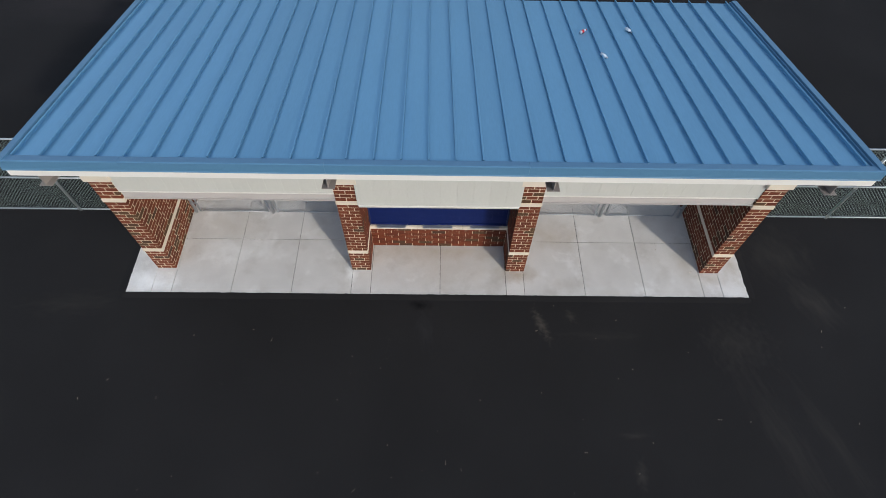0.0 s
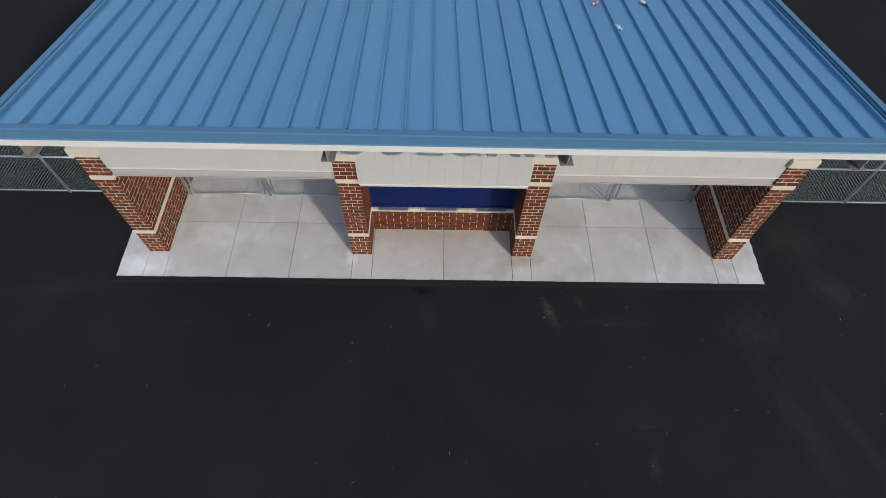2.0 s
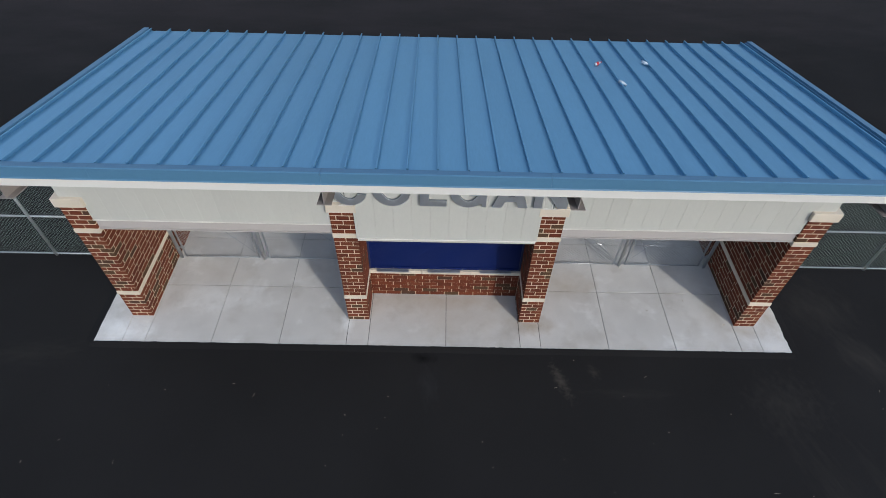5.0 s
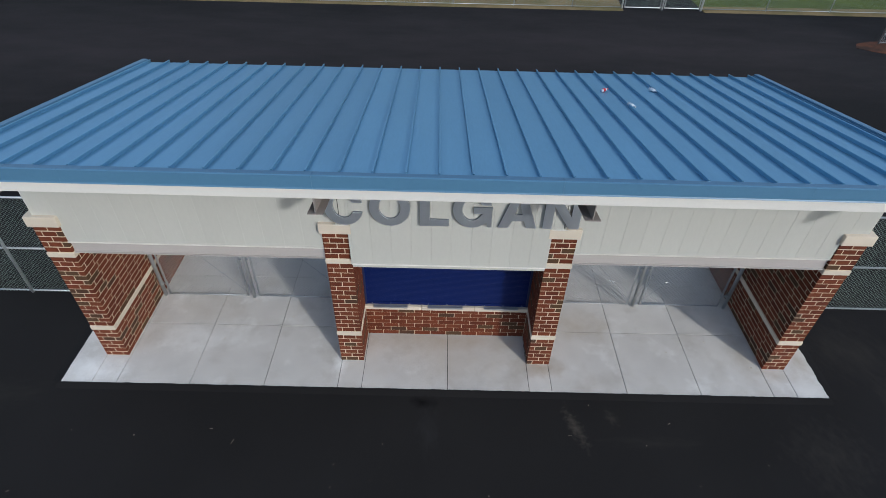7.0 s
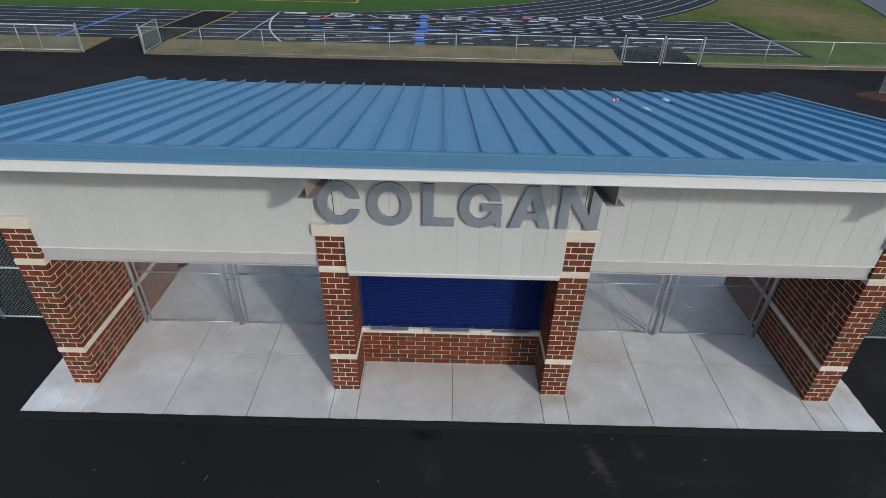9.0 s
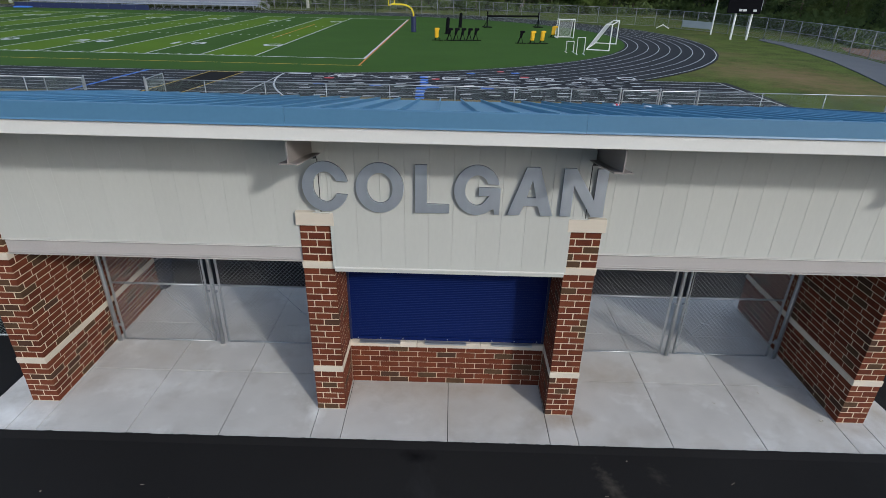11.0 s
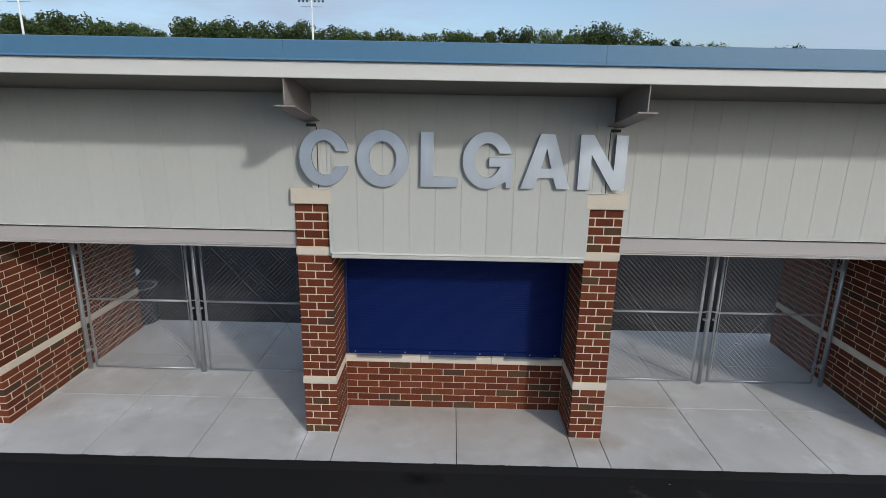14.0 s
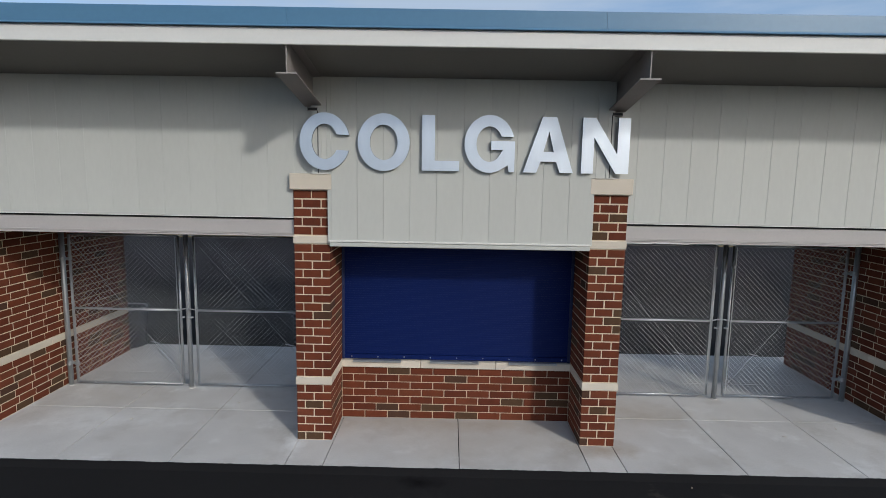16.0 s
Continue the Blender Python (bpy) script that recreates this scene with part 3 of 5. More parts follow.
for x in edges_x[1:-1]:
    bm = bmesh.new()
    prof = [(-0.004, -0.06), (-0.004, -0.004), (-0.0115, -0.007), (-0.012, 0.002), (-0.009, 0.008), (0.009, 0.008), (0.013, 0.002), (0.0125, -0.007), (0.004, -0.004), (0.004, -0.06)]
    ends = (RY0 + 0.135, RY1 + 0.03)
    va, vb = [[bm.verts.new((askew(x, y) + u, y, roof_z(y) + v)) for u, v in prof] for y in ends]
    for i in range(10):
        j = (i + 1) % 10
        bm.faces.new((va[i], va[j], vb[j], vb[i]))
    bm.faces.new(va[::-1])
    bm.faces.new(vb)
    bmesh.ops.recalc_face_normals(bm, faces=bm.faces[:])
    part("seam_rib", bm, M_BLUE, roof)
part("roof_deck", S(-RX + 0.06, RX - 0.06, RY0 + 0.03, RY1 - 0.02, -0.24, -0.06, skew=True), M_SOFFIT, roof)
for xa, xb, o in ((RL, RL + 0.10, -1), (RR - 0.10, RR, 1)):
    part("rake_cap", S(xa, xb, RY0 + 0.01, RY1 + 0.02, -0.05, 0.022, skew=True), M_BLUEF, roof)
    xo = xa if o < 0 else xb
    part("rake_hem", S(xo - o * 0.125 - 0.012, xo - o * 0.125 + 0.012, RY0 + 0.12, RY1 + 0.02, -0.045, -0.006, skew=True), M_BLUEF, roof)
    part("rake_face", S(min(xo, xo - o * 0.019), max(xo, xo - o * 0.019), RY0 + 0.01, RY1 + 0.02, -0.21, -0.051, skew=True), M_BLUEF, roof)
    part("rake_board", S(min(xo - o * 0.026, xo - o * 0.045), max(xo - o * 0.026, xo - o * 0.045), RY0 + 0.03, RY1, -0.34, -0.15, skew=True), M_FASCIA, roof)
FJ = [-6.37, -4.66, -1.695, 1.275, 4.22, 6.47]
for a, b in zip(FJ, FJ[1:]):
    a2, b2 = a + 0.0012, b - 0.0012
    bm = bmesh.new()
    prof = [(-0.935, 4.768), (-1.060, 4.803), (-1.080, 4.796), (-1.090, 4.640), (-1.100, 4.622), (-1.090, 4.616), (-1.070, 4.63), (-1.062, 4.76), (-0.935, 4.735)]
    va = [bm.verts.new((a2, y, z)) for y, z in prof]
    vb = [bm.verts.new((b2, y, z)) for y, z in prof]
    for i in range(len(prof)):
        j = (i + 1) % len(prof)
        bm.faces.new((va[i], va[j], vb[j], vb[i]))
    bm.faces.new(va[::-1])
    bm.faces.new(vb)
    bmesh.ops.recalc_face_normals(bm, faces=bm.faces[:])
    part("eave_flashing", bm, M_BLUEF, roof)
part("fascia_board", B(-6.36, 6.455, -1.066, -1.03, 4.465, 4.62, bev=0.004), M_FASCIA, roof)
part("back_fascia", B(-6.30, 6.25, RY1 - 0.05, RY1 - 0.01, 3.50, 3.80), M_FASCIA, roof)
# the roof sags a little towards its east end
TILT = Matrix.Translation((-6.4, 0, 4.6)) @ Matrix.Rotation(0.0013, 4, "Y") @ Matrix.Translation((6.4, 0, -4.6))
roof.matrix_basis = TILT
soffit = tagged(part("ceiling", S(-RX + 0.075, RX - 0.065, -1.028, RY1 - 0.055, -0.27, -0.245, skew=True), M_SOFFIT), "taupe metal soffit under the roof", "soffit", kind="structure")
soffit.matrix_basis = TILT
# out of sight; its low colour keeps the bays in deeper shade
tagged(part("ceiling_bays", B(-5.94, 5.92, 0.12, 3.2, 2.745, 2.78), M_CEIL), "metal ceiling over the gate bays, darkened to deepen their shade", "ceiling", kind="structure")


def panel_run(name, label, edges, z0, z1, y0, y1, groove=0.0027):
    w = thing(name, label, "wall", kind="structure")
    for a, b in zip(edges, edges[1:]):
        part("wall_panel", B(a + groove * 0.36, b - groove * 0.36, y0, y1, z0, z1, bev=groove), M_PANEL, w)
    part("backing", B(edges[0] + 0.01, edges[-1] - 0.01, y0 + 0.006, y1 + 0.01, z0 + 0.005, z1 - 0.005), M_BEAM, w)
    return w


TOP = roof_z(0.03) - 0.273
left_e = [-6.28] + [-2.88 + 0.305 * k for k in range(-11, 4)] + [-1.742]
right_e = [1.702] + [2.30 + 0.305 * k for k in range(-1, 13)] + [6.27]
w_l = panel_run("wall_north_left", "off-white flush metal wall panels above the gate bay", left_e, 2.752, TOP, 0.022, 0.06, groove=0.0011)
w_r = panel_run("wall_north_right", "off-white flush metal wall panels above the gate bay", right_e, 2.752, TOP, 0.022, 0.06, groove=0.0021)
low_e = [-1.566, -1.520] + [0.305 * k for k in range(-4, 5)] + [1.512]
w_m = panel_run("wall_north_middle", "off-white flush metal wall panels behind the raised letters", low_e, 2.475, TOP + 0.008, -0.042, 0.03)
for a, b in ((-1.742, -1.566), (1.512, 1.702)):
    part("wall_panel", B(a + 0.001, b - 0.001, -0.042, 0.03, 32 * C + 0.014, TOP + 0.008, bev=0.002), M_PANEL, w_m)
    part("cap_flashing", B(a - 0.03 if a < 0 else a - 0.02, b + 0.02 if a < 0 else b + 0.03, -0.062, -0.0425, 32 * C + 0.0105, 32 * C + 0.0165), M_FASCIA, w_m)
part("bottom_trim", B(-1.545, 1.49, -0.050, 0.70, 2.420, 2.473, bev=0.006), M_PANEL, w_m)
part("trim_lip", B(-1.547, 1.492, -0.064, -0.0425, 2.474, 2.496, bev=0.005), M_FASCIA, w_m)
for p, a, b in ((w_l, WX1, LX0), (w_r, RX1, EX0)):
    part("drip_trim", B(a + 0.003, b - 0.003, 0.005, 0.12, 2.742, 2.750), M_FASCIA, p)
    # shade between panel foot and lintel, put in as a near-black strip
    part("gap_shade_strip", B(a + 0.003, b - 0.003, 0.075, 0.115, 2.716, 2.7415), M_DARK, p, "near-black strip giving the shade in the gap above the lintel")
    part("lintel_beam", B(a + 0.003, b - 0.003, 0.045, 0.115, 2.536, 2.7155, bev=0.004), M_BEAM, p)
    part("lintel_lip", B(a + 0.003, b - 0.003, 0.036, 0.0445, 2.553, 2.567, bev=0.002), M_BEAM, p)
    part("lintel_flange", B(a + 0.003, b - 0.003, 0.02, 0.25, 2.521, 2.535, bev=0.002), M_BEAM, p)
for s in (-1, 1):
    part("corner_gap", B(s * 1.667 - 0.006, s * 1.667 + 0.006, -0.0435, -0.0405, 32 * C + 0.017, roof_z(0.02) - 0.642), M_DARK, w_m)
    xa, xb = sorted((s * 1.661, s * 1.625))
    part("corner_trim", B(xa, xb, -0.049, -0.0425, 32 * C + 0.017, roof_z(0.02) - 0.642, bev=0.002), M_PANEL, w_m)
upper = thing("wall_upper_sides", "off-white metal panels closing the pavilion sides and back above the brick", "wall", kind="structure")
for x in (-6.27, 6.22):
    bm = bmesh.new()
    pts = [(0.07, 3.05), (3.26, 3.05), (3.26, roof_z(3.26) - 0.28), (0.07, roof_z(0.07) - 0.28)]
    va = [bm.verts.new((x, y, z)) for y, z in pts]
    vb = [bm.verts.new((x + 0.05, y, z)) for y, z in pts]
    for i in range(4):
        bm.faces.new((va[i], va[(i + 1) % 4], vb[(i + 1) % 4], vb[i]))
    bm.faces.new(va[::-1])
    bm.faces.new(vb)
    part("side_panel", bm, M_PANEL, upper)
part("back_panel", B(-6.21, 6.21, 3.21, 3.26, 2.54, roof_z(3.26) - 0.28), M_PANEL, upper)


# ---- outrigger beams ----
def outrigger(x):
    t = thing("roof_beam", "taupe painted steel I-beam carrying the roof overhang", "beam", group="beams under the eave")
    t.matrix_basis = TILT
    y0, y1 = -1.028, 0.02
    part("web", S(x - 0.006, x + 0.006, y0, y1, -0.575, -0.276), M_STEEL, t)
    part("bottom_flange", S(x - 0.10, x + 0.10, y0 - 0.012, y1, -0.590, -0.576), M_STEEL, t)
    part("top_flange", S(x - 0.10, x + 0.10, y0, y1, -0.2755, -0.271), M_STEEL, t)
    yw, zw = (0.012 if abs(x) > 3 else -0.053), roof_z(0.02) - 0.64
    part("wall_slot", B(x - 0.055, x + 0.055, yw + 0.004, 0.03, zw + 0.006, zw + 0.034), M_DARK, t, "dark slot in the wall below the beam")
    part("slot_trim", B(x - 0.06, x + 0.06, yw, 0.03, zw, zw + 0.006), M_STEEL, t)
    part("slot_trim", B(x - 0.06, x + 0.06, yw, 0.03, zw + 0.034, zw + 0.040), M_STEEL, t)


for x in (-6.0, -1.725, 1.725, 6.0):
    outrigger(x)


# ---- raised letters ----
def ell(cx, cz, rx, rz, a0, a1, n):
    return [(cx + rx * math.cos(math.radians(a0 + (a1 - a0) * i / n)), cz + rz * math.sin(math.radians(a0 + (a1 - a0) * i / n))) for i in range(n + 1)]


ZB, ZT = 3.315, 3.935
ZC, H = (ZB + ZT) / 2, ZT - ZB


def letter_c(x0, x1):
    cx, rx, rz = (x0 + x1) / 2, (x1 - x0) / 2, H / 2 + 0.012
    o = ell(cx, ZC, rx, rz, 13, 342, 40)
    i = ell(cx, ZC, rx - 0.135, rz - 0.125, 332, 24, 32)
    return o + i, []


def letter_o(x0, x1):
    cx, rx, rz = (x0 + x1) / 2, (x1 - x0) / 2, H / 2 + 0.012
    return ell(cx, ZC, rx, rz, 0, 352.5, 47), [ell(cx, ZC, rx - 0.137, rz - 0.125, 0, 350, 35)]


def letter_l(x0, x1):
    return [(x0, ZB), (x1, ZB), (x1, ZB + 0.115), (x0 + 0.145, ZB + 0.115), (x0 + 0.145, ZT), (x0, ZT)], []


def letter_g(x0, x1):
    cx, rx, rz = (x0 + x1) / 2 - 0.005, (x1 - x0) / 2, H / 2 + 0.012
    o = ell(cx, ZC, rx, rz, 15, 303, 36)
    spur = [(x1 - 0.075, ZB + 0.075), (x1 - 0.062, ZB), (x1, ZB), (x1, ZC + 0.035), (cx + 0.02, ZC + 0.035), (cx + 0.02, ZC - 0.065), (x1 - 0.135, ZC - 0.065)]
    i = ell(cx, ZC, rx - 0.135, rz - 0.125, 322, 26, 32)
    return o + spur + i, []


def letter_a(x0, x1):
    cx = (x0 + x1) / 2
    o = [(x0, ZB), (x0 + 0.15, ZB), (x0 + 0.195, ZB + 0.125), (x1 - 0.195, ZB + 0.125), (x1 - 0.15, ZB), (x1, ZB), (cx + 0.08, ZT), (cx - 0.08, ZT)]
    return o, [[(cx - 0.058, ZB + 0.235), (cx + 0.058, ZB + 0.235), (cx, ZB + 0.46)]]


def letter_n(x0, x1):
    w = 0.135
    return [(x0, ZB), (x0 + w, ZB), (x0 + w, ZT - 0.22), (x1 - w - 0.01, ZB), (x1, ZB), (x1, ZT), (x1 - w, ZT), (x1 - w, ZB + 0.22), (x0 + w + 0.01, ZT), (x0, ZT)], []


for shape, x0, x1 in ((letter_c, -1.865, -1.295), (letter_o, -1.205, -0.615), (letter_l, -0.475, -0.05), (letter_g, 0.01, 0.575), (letter_a, 0.675, 1.24), (letter_n, 1.33, 1.865)):
    t = thing("sign_letter", "brushed aluminium capital letter standing off the wall panels", "sign letter", group="letters over the ticket window")
    outline, holes = shape(x0, x1)
    part("face", prism(bmesh.new(), outline, holes, -0.092, -0.084), M_ALU, t)
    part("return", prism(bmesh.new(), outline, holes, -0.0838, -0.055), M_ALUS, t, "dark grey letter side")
    part("peg", T(((x0 + x1) / 2 - 0.2, -0.056, ZC), ((x0 + x1) / 2 - 0.2, -0.041, ZC), 0.008), M_GALV, t)


# ---- ticket window ----
shutter = thing("rolling_shutter", "closed dark blue slatted rolling shutter over the ticket window", "shutter", at=(0, 0, 0))
z = 0.885
n_slat = 0
while z < 2.43:
    bm = bmesh.new()
    prof = [(0.7005, z), (0.6985, z + 0.003), (0.6975, z + 0.015), (0.6985, z + 0.027), (0.7005, z + 0.030), (0.7100, z + 0.030), (0.7100, z)]
    va = [bm.verts.new((-1.515, y, q)) for y, q in prof]
    vb = [bm.verts.new((1.455, y, q)) for y, q in prof]
    for i in range(len(prof)):
        j = (i + 1) % len(prof)
        bm.faces.new((va[i], va[j], vb[j], vb[i]))
    bmesh.ops.recalc_face_normals(bm, faces=bm.faces[:])
    part("slat", bm, M_SHUT, shutter)
    z += 0.0306
part("bottom_bar", B(-1.515, 1.455, 0.6840, 0.7170, 0.822, 0.883, bev=0.004), M_SHUT, shutter)
for i in range(9):
    x = -1.42 + i * 0.35
    part("bolt", T((x, 0.6845, 0.853), (x, 0.6770, 0.853), 0.009), M_GALV, shutter, "small zinc bolt")
for x0, x1 in ((-1.548, -1.516), (1.456, 1.492)):
    part("guide_rail", B(x0, x1, 0.6800, 0.7320, 0.815, 2.43, bev=0.004), M_NAVY, shutter)
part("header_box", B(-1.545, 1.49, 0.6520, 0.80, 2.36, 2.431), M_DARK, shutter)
for x0, x1 in ((-1.39, -0.755), (-0.37, 0.275), (0.675, 1.305)):
    t = thing("deal_tray", "flat stainless pass-through tray on the stone sill", "tray", group="trays on the window sill")
    part("tray_plate", B(x0, x1, 0.6140, 0.6800, 0.812, 0.820, bev=0.002), M_GALV, t)
    part("tray_lip", B(x0, x1, 0.6100, 0.6135, 0.796, 0.822, bev=0.001), M_GALV, t)


# ---- gates in the bays ----
def gate_leaf(x0, x1, hinge_left, y=1.58):
    t = thing("chain_link_gate", "galvanised chain-link gate leaf with mid rail and truss rod, closed", "gate", group="gate leaves in the bays")
    z0, z1, r = 0.06, 2.32, 0.0185
    part("stile", T((x0, y, z0), (x0, y, z1), r), M_GALV, t, smooth=True)
    part("stile", T((x1, y, z0), (x1, y, z1), r), M_GALV, t, smooth=True)
    for q in (z0, 1.205, z1):
        part("rail", T((x0 + r, y, q), (x1 - r, y, q), r * 0.9), M_GALV, t, smooth=True)
    part("wire_mesh", chain_mesh(bmesh.new(), x0 + 0.01, x1 - 0.01, z0 + 0.01, z1 - 0.01, 0.072, 0.0027, y - 0.024), M_WIRE, t)
    a, b = (x1, x0) if x0 > 3.9 else (x0, x1)
    part("truss_rod", T((a, y - 0.005, z1 - 0.05), (b, y - 0.005, z0 + 0.1), 0.004, 6), M_FGALV, t)
    part("turnbuckle", T(((a + 3 * b) / 4 - 0.07, y - 0.005, (z1 + 3 * z0) / 4 + 0.09), ((a + 3 * b) / 4 + 0.07, y - 0.005, (z1 + 3 * z0) / 4 + 0.06), 0.009, 6), M_GALV, t)
    for xs in (x0, x1):
        part("tension_bar", B(xs - 0.006 + (0.03 if xs == x0 else -0.03), xs + 0.006 + (0.03 if xs == x0 else -0.03), y - 0.031, y - 0.027, z0, z1), M_GALV, t)
        for q in (0.25, 0.6, 0.95, 1.3, 1.65, 2.0):
            part("clamp", T((xs, y, q - 0.012), (xs, y, q + 0.012), r + 0.006), M_GALV, t)
    for q in (z0, 1.205, z1):
        n = int((x1 - x0) / 0.27)
        for i in range(1, n):
            xq = x0 + (x1 - x0) * i / n
            part("tie_wire", T((xq - 0.004, y, q - 0.004), (xq + 0.004, y, q + 0.004), r + 0.005, 8), M_WIRE, t)
    h = x0 if hinge_left else x1
    s = -1 if hinge_left else 1
    for q in (0.35, 1.95):
        hinge = part("hinge", B(min(h, h + s * 0.11), max(h, h + s * 0.11), y - 0.012, y + 0.012, q - 0.018, q + 0.018, bev=0.005), M_GALV, t)
        part("collar", T((h + s * 0.11, y, q - 0.03), (h + s * 0.11, y, q + 0.03), 0.043, 12), M_GALV, hinge)
        part("band", T((h, y, q - 0.022), (h, y, q + 0.022), 0.030, 10), M_GALV, hinge)
        part("nut", T((h + s * 0.055, y - 0.012, q), (h + s * 0.055, y - 0.032, q), 0.011, 6), M_GALV, hinge)
    f = x1 if hinge_left else x0
    s = 1 if hinge_left else -1
    part("latch", T((f - s * 0.02, y - 0.04, 1.22), (f + s * 0.10, y - 0.04, 1.24), 0.010), M_FGALV, t, "galvanised fork latch")
    part("latch_pin", T((f + s * 0.05, y - 0.05, 1.10), (f + s * 0.05, y - 0.05, 1.12), 0.03), M_FGALV, t)


def gate_post(x, y=1.58, r=0.036, top=2.74):
    t = thing("gate_post", "round galvanised steel gate post set in the slab", "post", group="gate posts")
    part("pipe", T((x, y, 0.0), (x, y, top), r, 14), M_GALV, t, smooth=True)
    part("footing_ring", T((x, y, 0.0), (x, y, 0.012), r + 0.02, 14), M_CONC, t)


gate_leaf(-5.76, -4.14, True)
gate_leaf(-3.91, -2.05, False)
gate_leaf(1.99, 3.755, True)
gate_leaf(4.00, 5.645, False)
for x in (-5.87, -4.025, 3.88, 5.79):
    gate_post(x)


# ---- chain-link fences ----
def fence(label, a, b, height, spacing, z=0.0, pitch=0.072, wire=0.0026, mid=False, post_r=0.03, ends=(True, True), rail_r=0.021, steel=None, wires=None, posts=None):
    """A straight run of chain-link fence from a to b; posts gives the x of posts that are not evenly set."""
    a, b = Vector((*a, z)), Vector((*b, z))
    n = max(1, round((b - a).length / spacing)) if posts is None else len(posts) - 1
    L = (b - a).length
    t = thing("chain_link_fence", label, "fence", group="chain-link fences", at=a)
    t.rotation_euler = (0, 0, math.atan2(b.y - a.y, b.x - a.x))
    for i in range(n + 1):
        if (i == 0 and not ends[0]) or (i == n and not ends[1]):
            continue
        x = L * i / n if posts is None else posts[i] - a.x
        part("post", T((x, 0.03, 0), (x, 0.03, height + 0.02), post_r, 8), steel or M_GALV, t, smooth=True)
    part("top_rail", T((0, 0.02, height), (L, 0.02, height), rail_r, 8), steel or M_GALV, t, smooth=True)
    part("bottom_rail", T((0, 0.02, 0.07), (L, 0.02, 0.07), rail_r * 0.8, 6), steel or M_GALV, t, smooth=True)
    if mid:
        part("mid_rail", T((0, 0.02, height / 2), (L, 0.02, height / 2), rail_r, 8), steel or M_GALV, t, smooth=True)
    part("wire_mesh", chain_mesh(bmesh.new(), 0, L, 0.06, height, pitch, wire, -0.01), wires or steel or M_WIRE, t)
    return t


SIDE = "tall galvanised chain-link fence with mid rail on the asphalt"
fence(SIDE, (-15.5, 1.58), (-6.40, 1.58), 2.44, 2.29, z=-0.02, mid=True, wires=M_WIREG, wire=0.0022, ends=(True, True))
fence(SIDE, (6.40, 1.58), (15.5, 1.58), 2.44, 3.03, z=-0.02, mid=True, wires=M_WIREG, wire=0.0022, ends=(True, True))

LOW = "low galvanised chain-link fence along the running track"
FY, FZ = 21.62, -0.04
MID_POSTS = (-15.2, -12.3, -9.3, -6.26, -3.1, 0.15, 3.1, 5.93, 8.3)
for xa, ya, xb, yb, ends, posts in ((-42.0, 21.36, -18.3, 21.46, (True, True), None), (-15.2, 21.48, 8.3, FY, (True, False), MID_POSTS), (12.25, FY, 24.8, 21.75, (True, True), None), (24.8, 21.75, 33.8, 24.4, (False, True), None)):
    fence(LOW, (xa, ya), (xb, yb), 1.22, 3.05, z=FZ, pitch=0.075, wire=0.0019, wires=M_WIREG, post_r=0.024, rail_r=0.021, ends=ends, posts=posts)


def low_gate(x, y, length, ang, label):
    t = thing("walk_gate", label, "gate", group="low gates by the track", at=(x, y, FZ))
    t.rotation_euler = (0, 0, ang)
    for xs in (0.03, length - 0.03):
        part("stile", T((xs, 0, 0.06), (xs, 0, 1.22), 0.026, 8), M_GALV, t)
    for q in (0.08, 1.22):
        part("rail", T((0.03, 0, q), (length - 0.03, 0, q), 0.024, 8), M_GALV, t)
    part("wire_mesh", chain_mesh(bmesh.new(), 0.03, length - 0.03, 0.08, 1.22, 0.075, 0.0022, 0), M_WIREG, t)


low_gate(8.44, FY, 1.79, 0, "low chain-link walk gate leaf, closed, by the track")
low_gate(10.38, FY, 1.74, 0, "low chain-link walk gate leaf, closed, by the track")
low_gate(-15.2, 21.5, 1.95, radians(92), "low chain-link gate leaf swung open to the track")
low_gate(-18.35, 21.5, 1.95, radians(180), "low chain-link gate leaf folded back on the fence")
for x, y in ((8.35, FY), (10.3, FY), (12.2, FY), (-15.25, 21.48), (-18.28, 21.48)):
    t = thing("fence_post", "round galvanised gate post by the track", "post", group="gate posts by the track")
    part("pipe", T((x, y, FZ - 0.1), (x, y, 1.27), 0.045, 10), M_GALV, t)
    part("cap", T((x, y, 1.27), (x, y, 1.31), 0.05, 10, 0.02), M_GALV, t)
FAR = "tall galvanised chain-link fence in front of the woods"
far_pts = [(-140, 119), (-82, 117), (-36, 114), (-24, 110), (0, 107.5), (12, 99), (24, 93), (32, 88.5), (37, 79), (40, 70), (40.8, 60), (40, 50), (37.8, 40), (33.5, 24.0)]
for a, b in zip(far_pts, far_pts[1:]):
    fence(FAR, a, b, 2.5, 3.05, z=-0.18, steel=M_FGALV, pitch=0.21, wire=0.0055, mid=True, post_r=0.045, ends=(True, False), rail_r=0.03)
fence("tall chain-link fence stub at the lot's edge", (18.45, 17.5), (27.2, 17.9), 2.4, 3.05, z=-0.02, pitch=0.11, wire=0.0045)

# ---- stadium ground ----
GZ = -0.15


def oval(cx0, cx1, cy, r, n=40):
    pts = [(cx1 + r * math.cos(a), cy + r * math.sin(a)) for a in (-math.pi / 2 + math.pi * i / n for i in range(n + 1))]
    return pts + [(cx0 + r * math.cos(a), cy + r * math.sin(a)) for a in (math.pi / 2 + math.pi * i / n for i in range(n + 1))]


def ring(bm, cx0, cx1, cy, r0, r1, z, n=40):
    a, b = oval(cx0, cx1, cy, r0, n), oval(cx0, cx1, cy, r1, n)
    va = [bm.verts.new((x, y, z)) for x, y in a]
    vb = [bm.verts.new((x, y, z)) for x, y in b]
    for i in range(len(a)):
        j = (i + 1) % len(a)
        bm.faces.new((va[i], vb[i], vb[j], va[j]))
    return bm


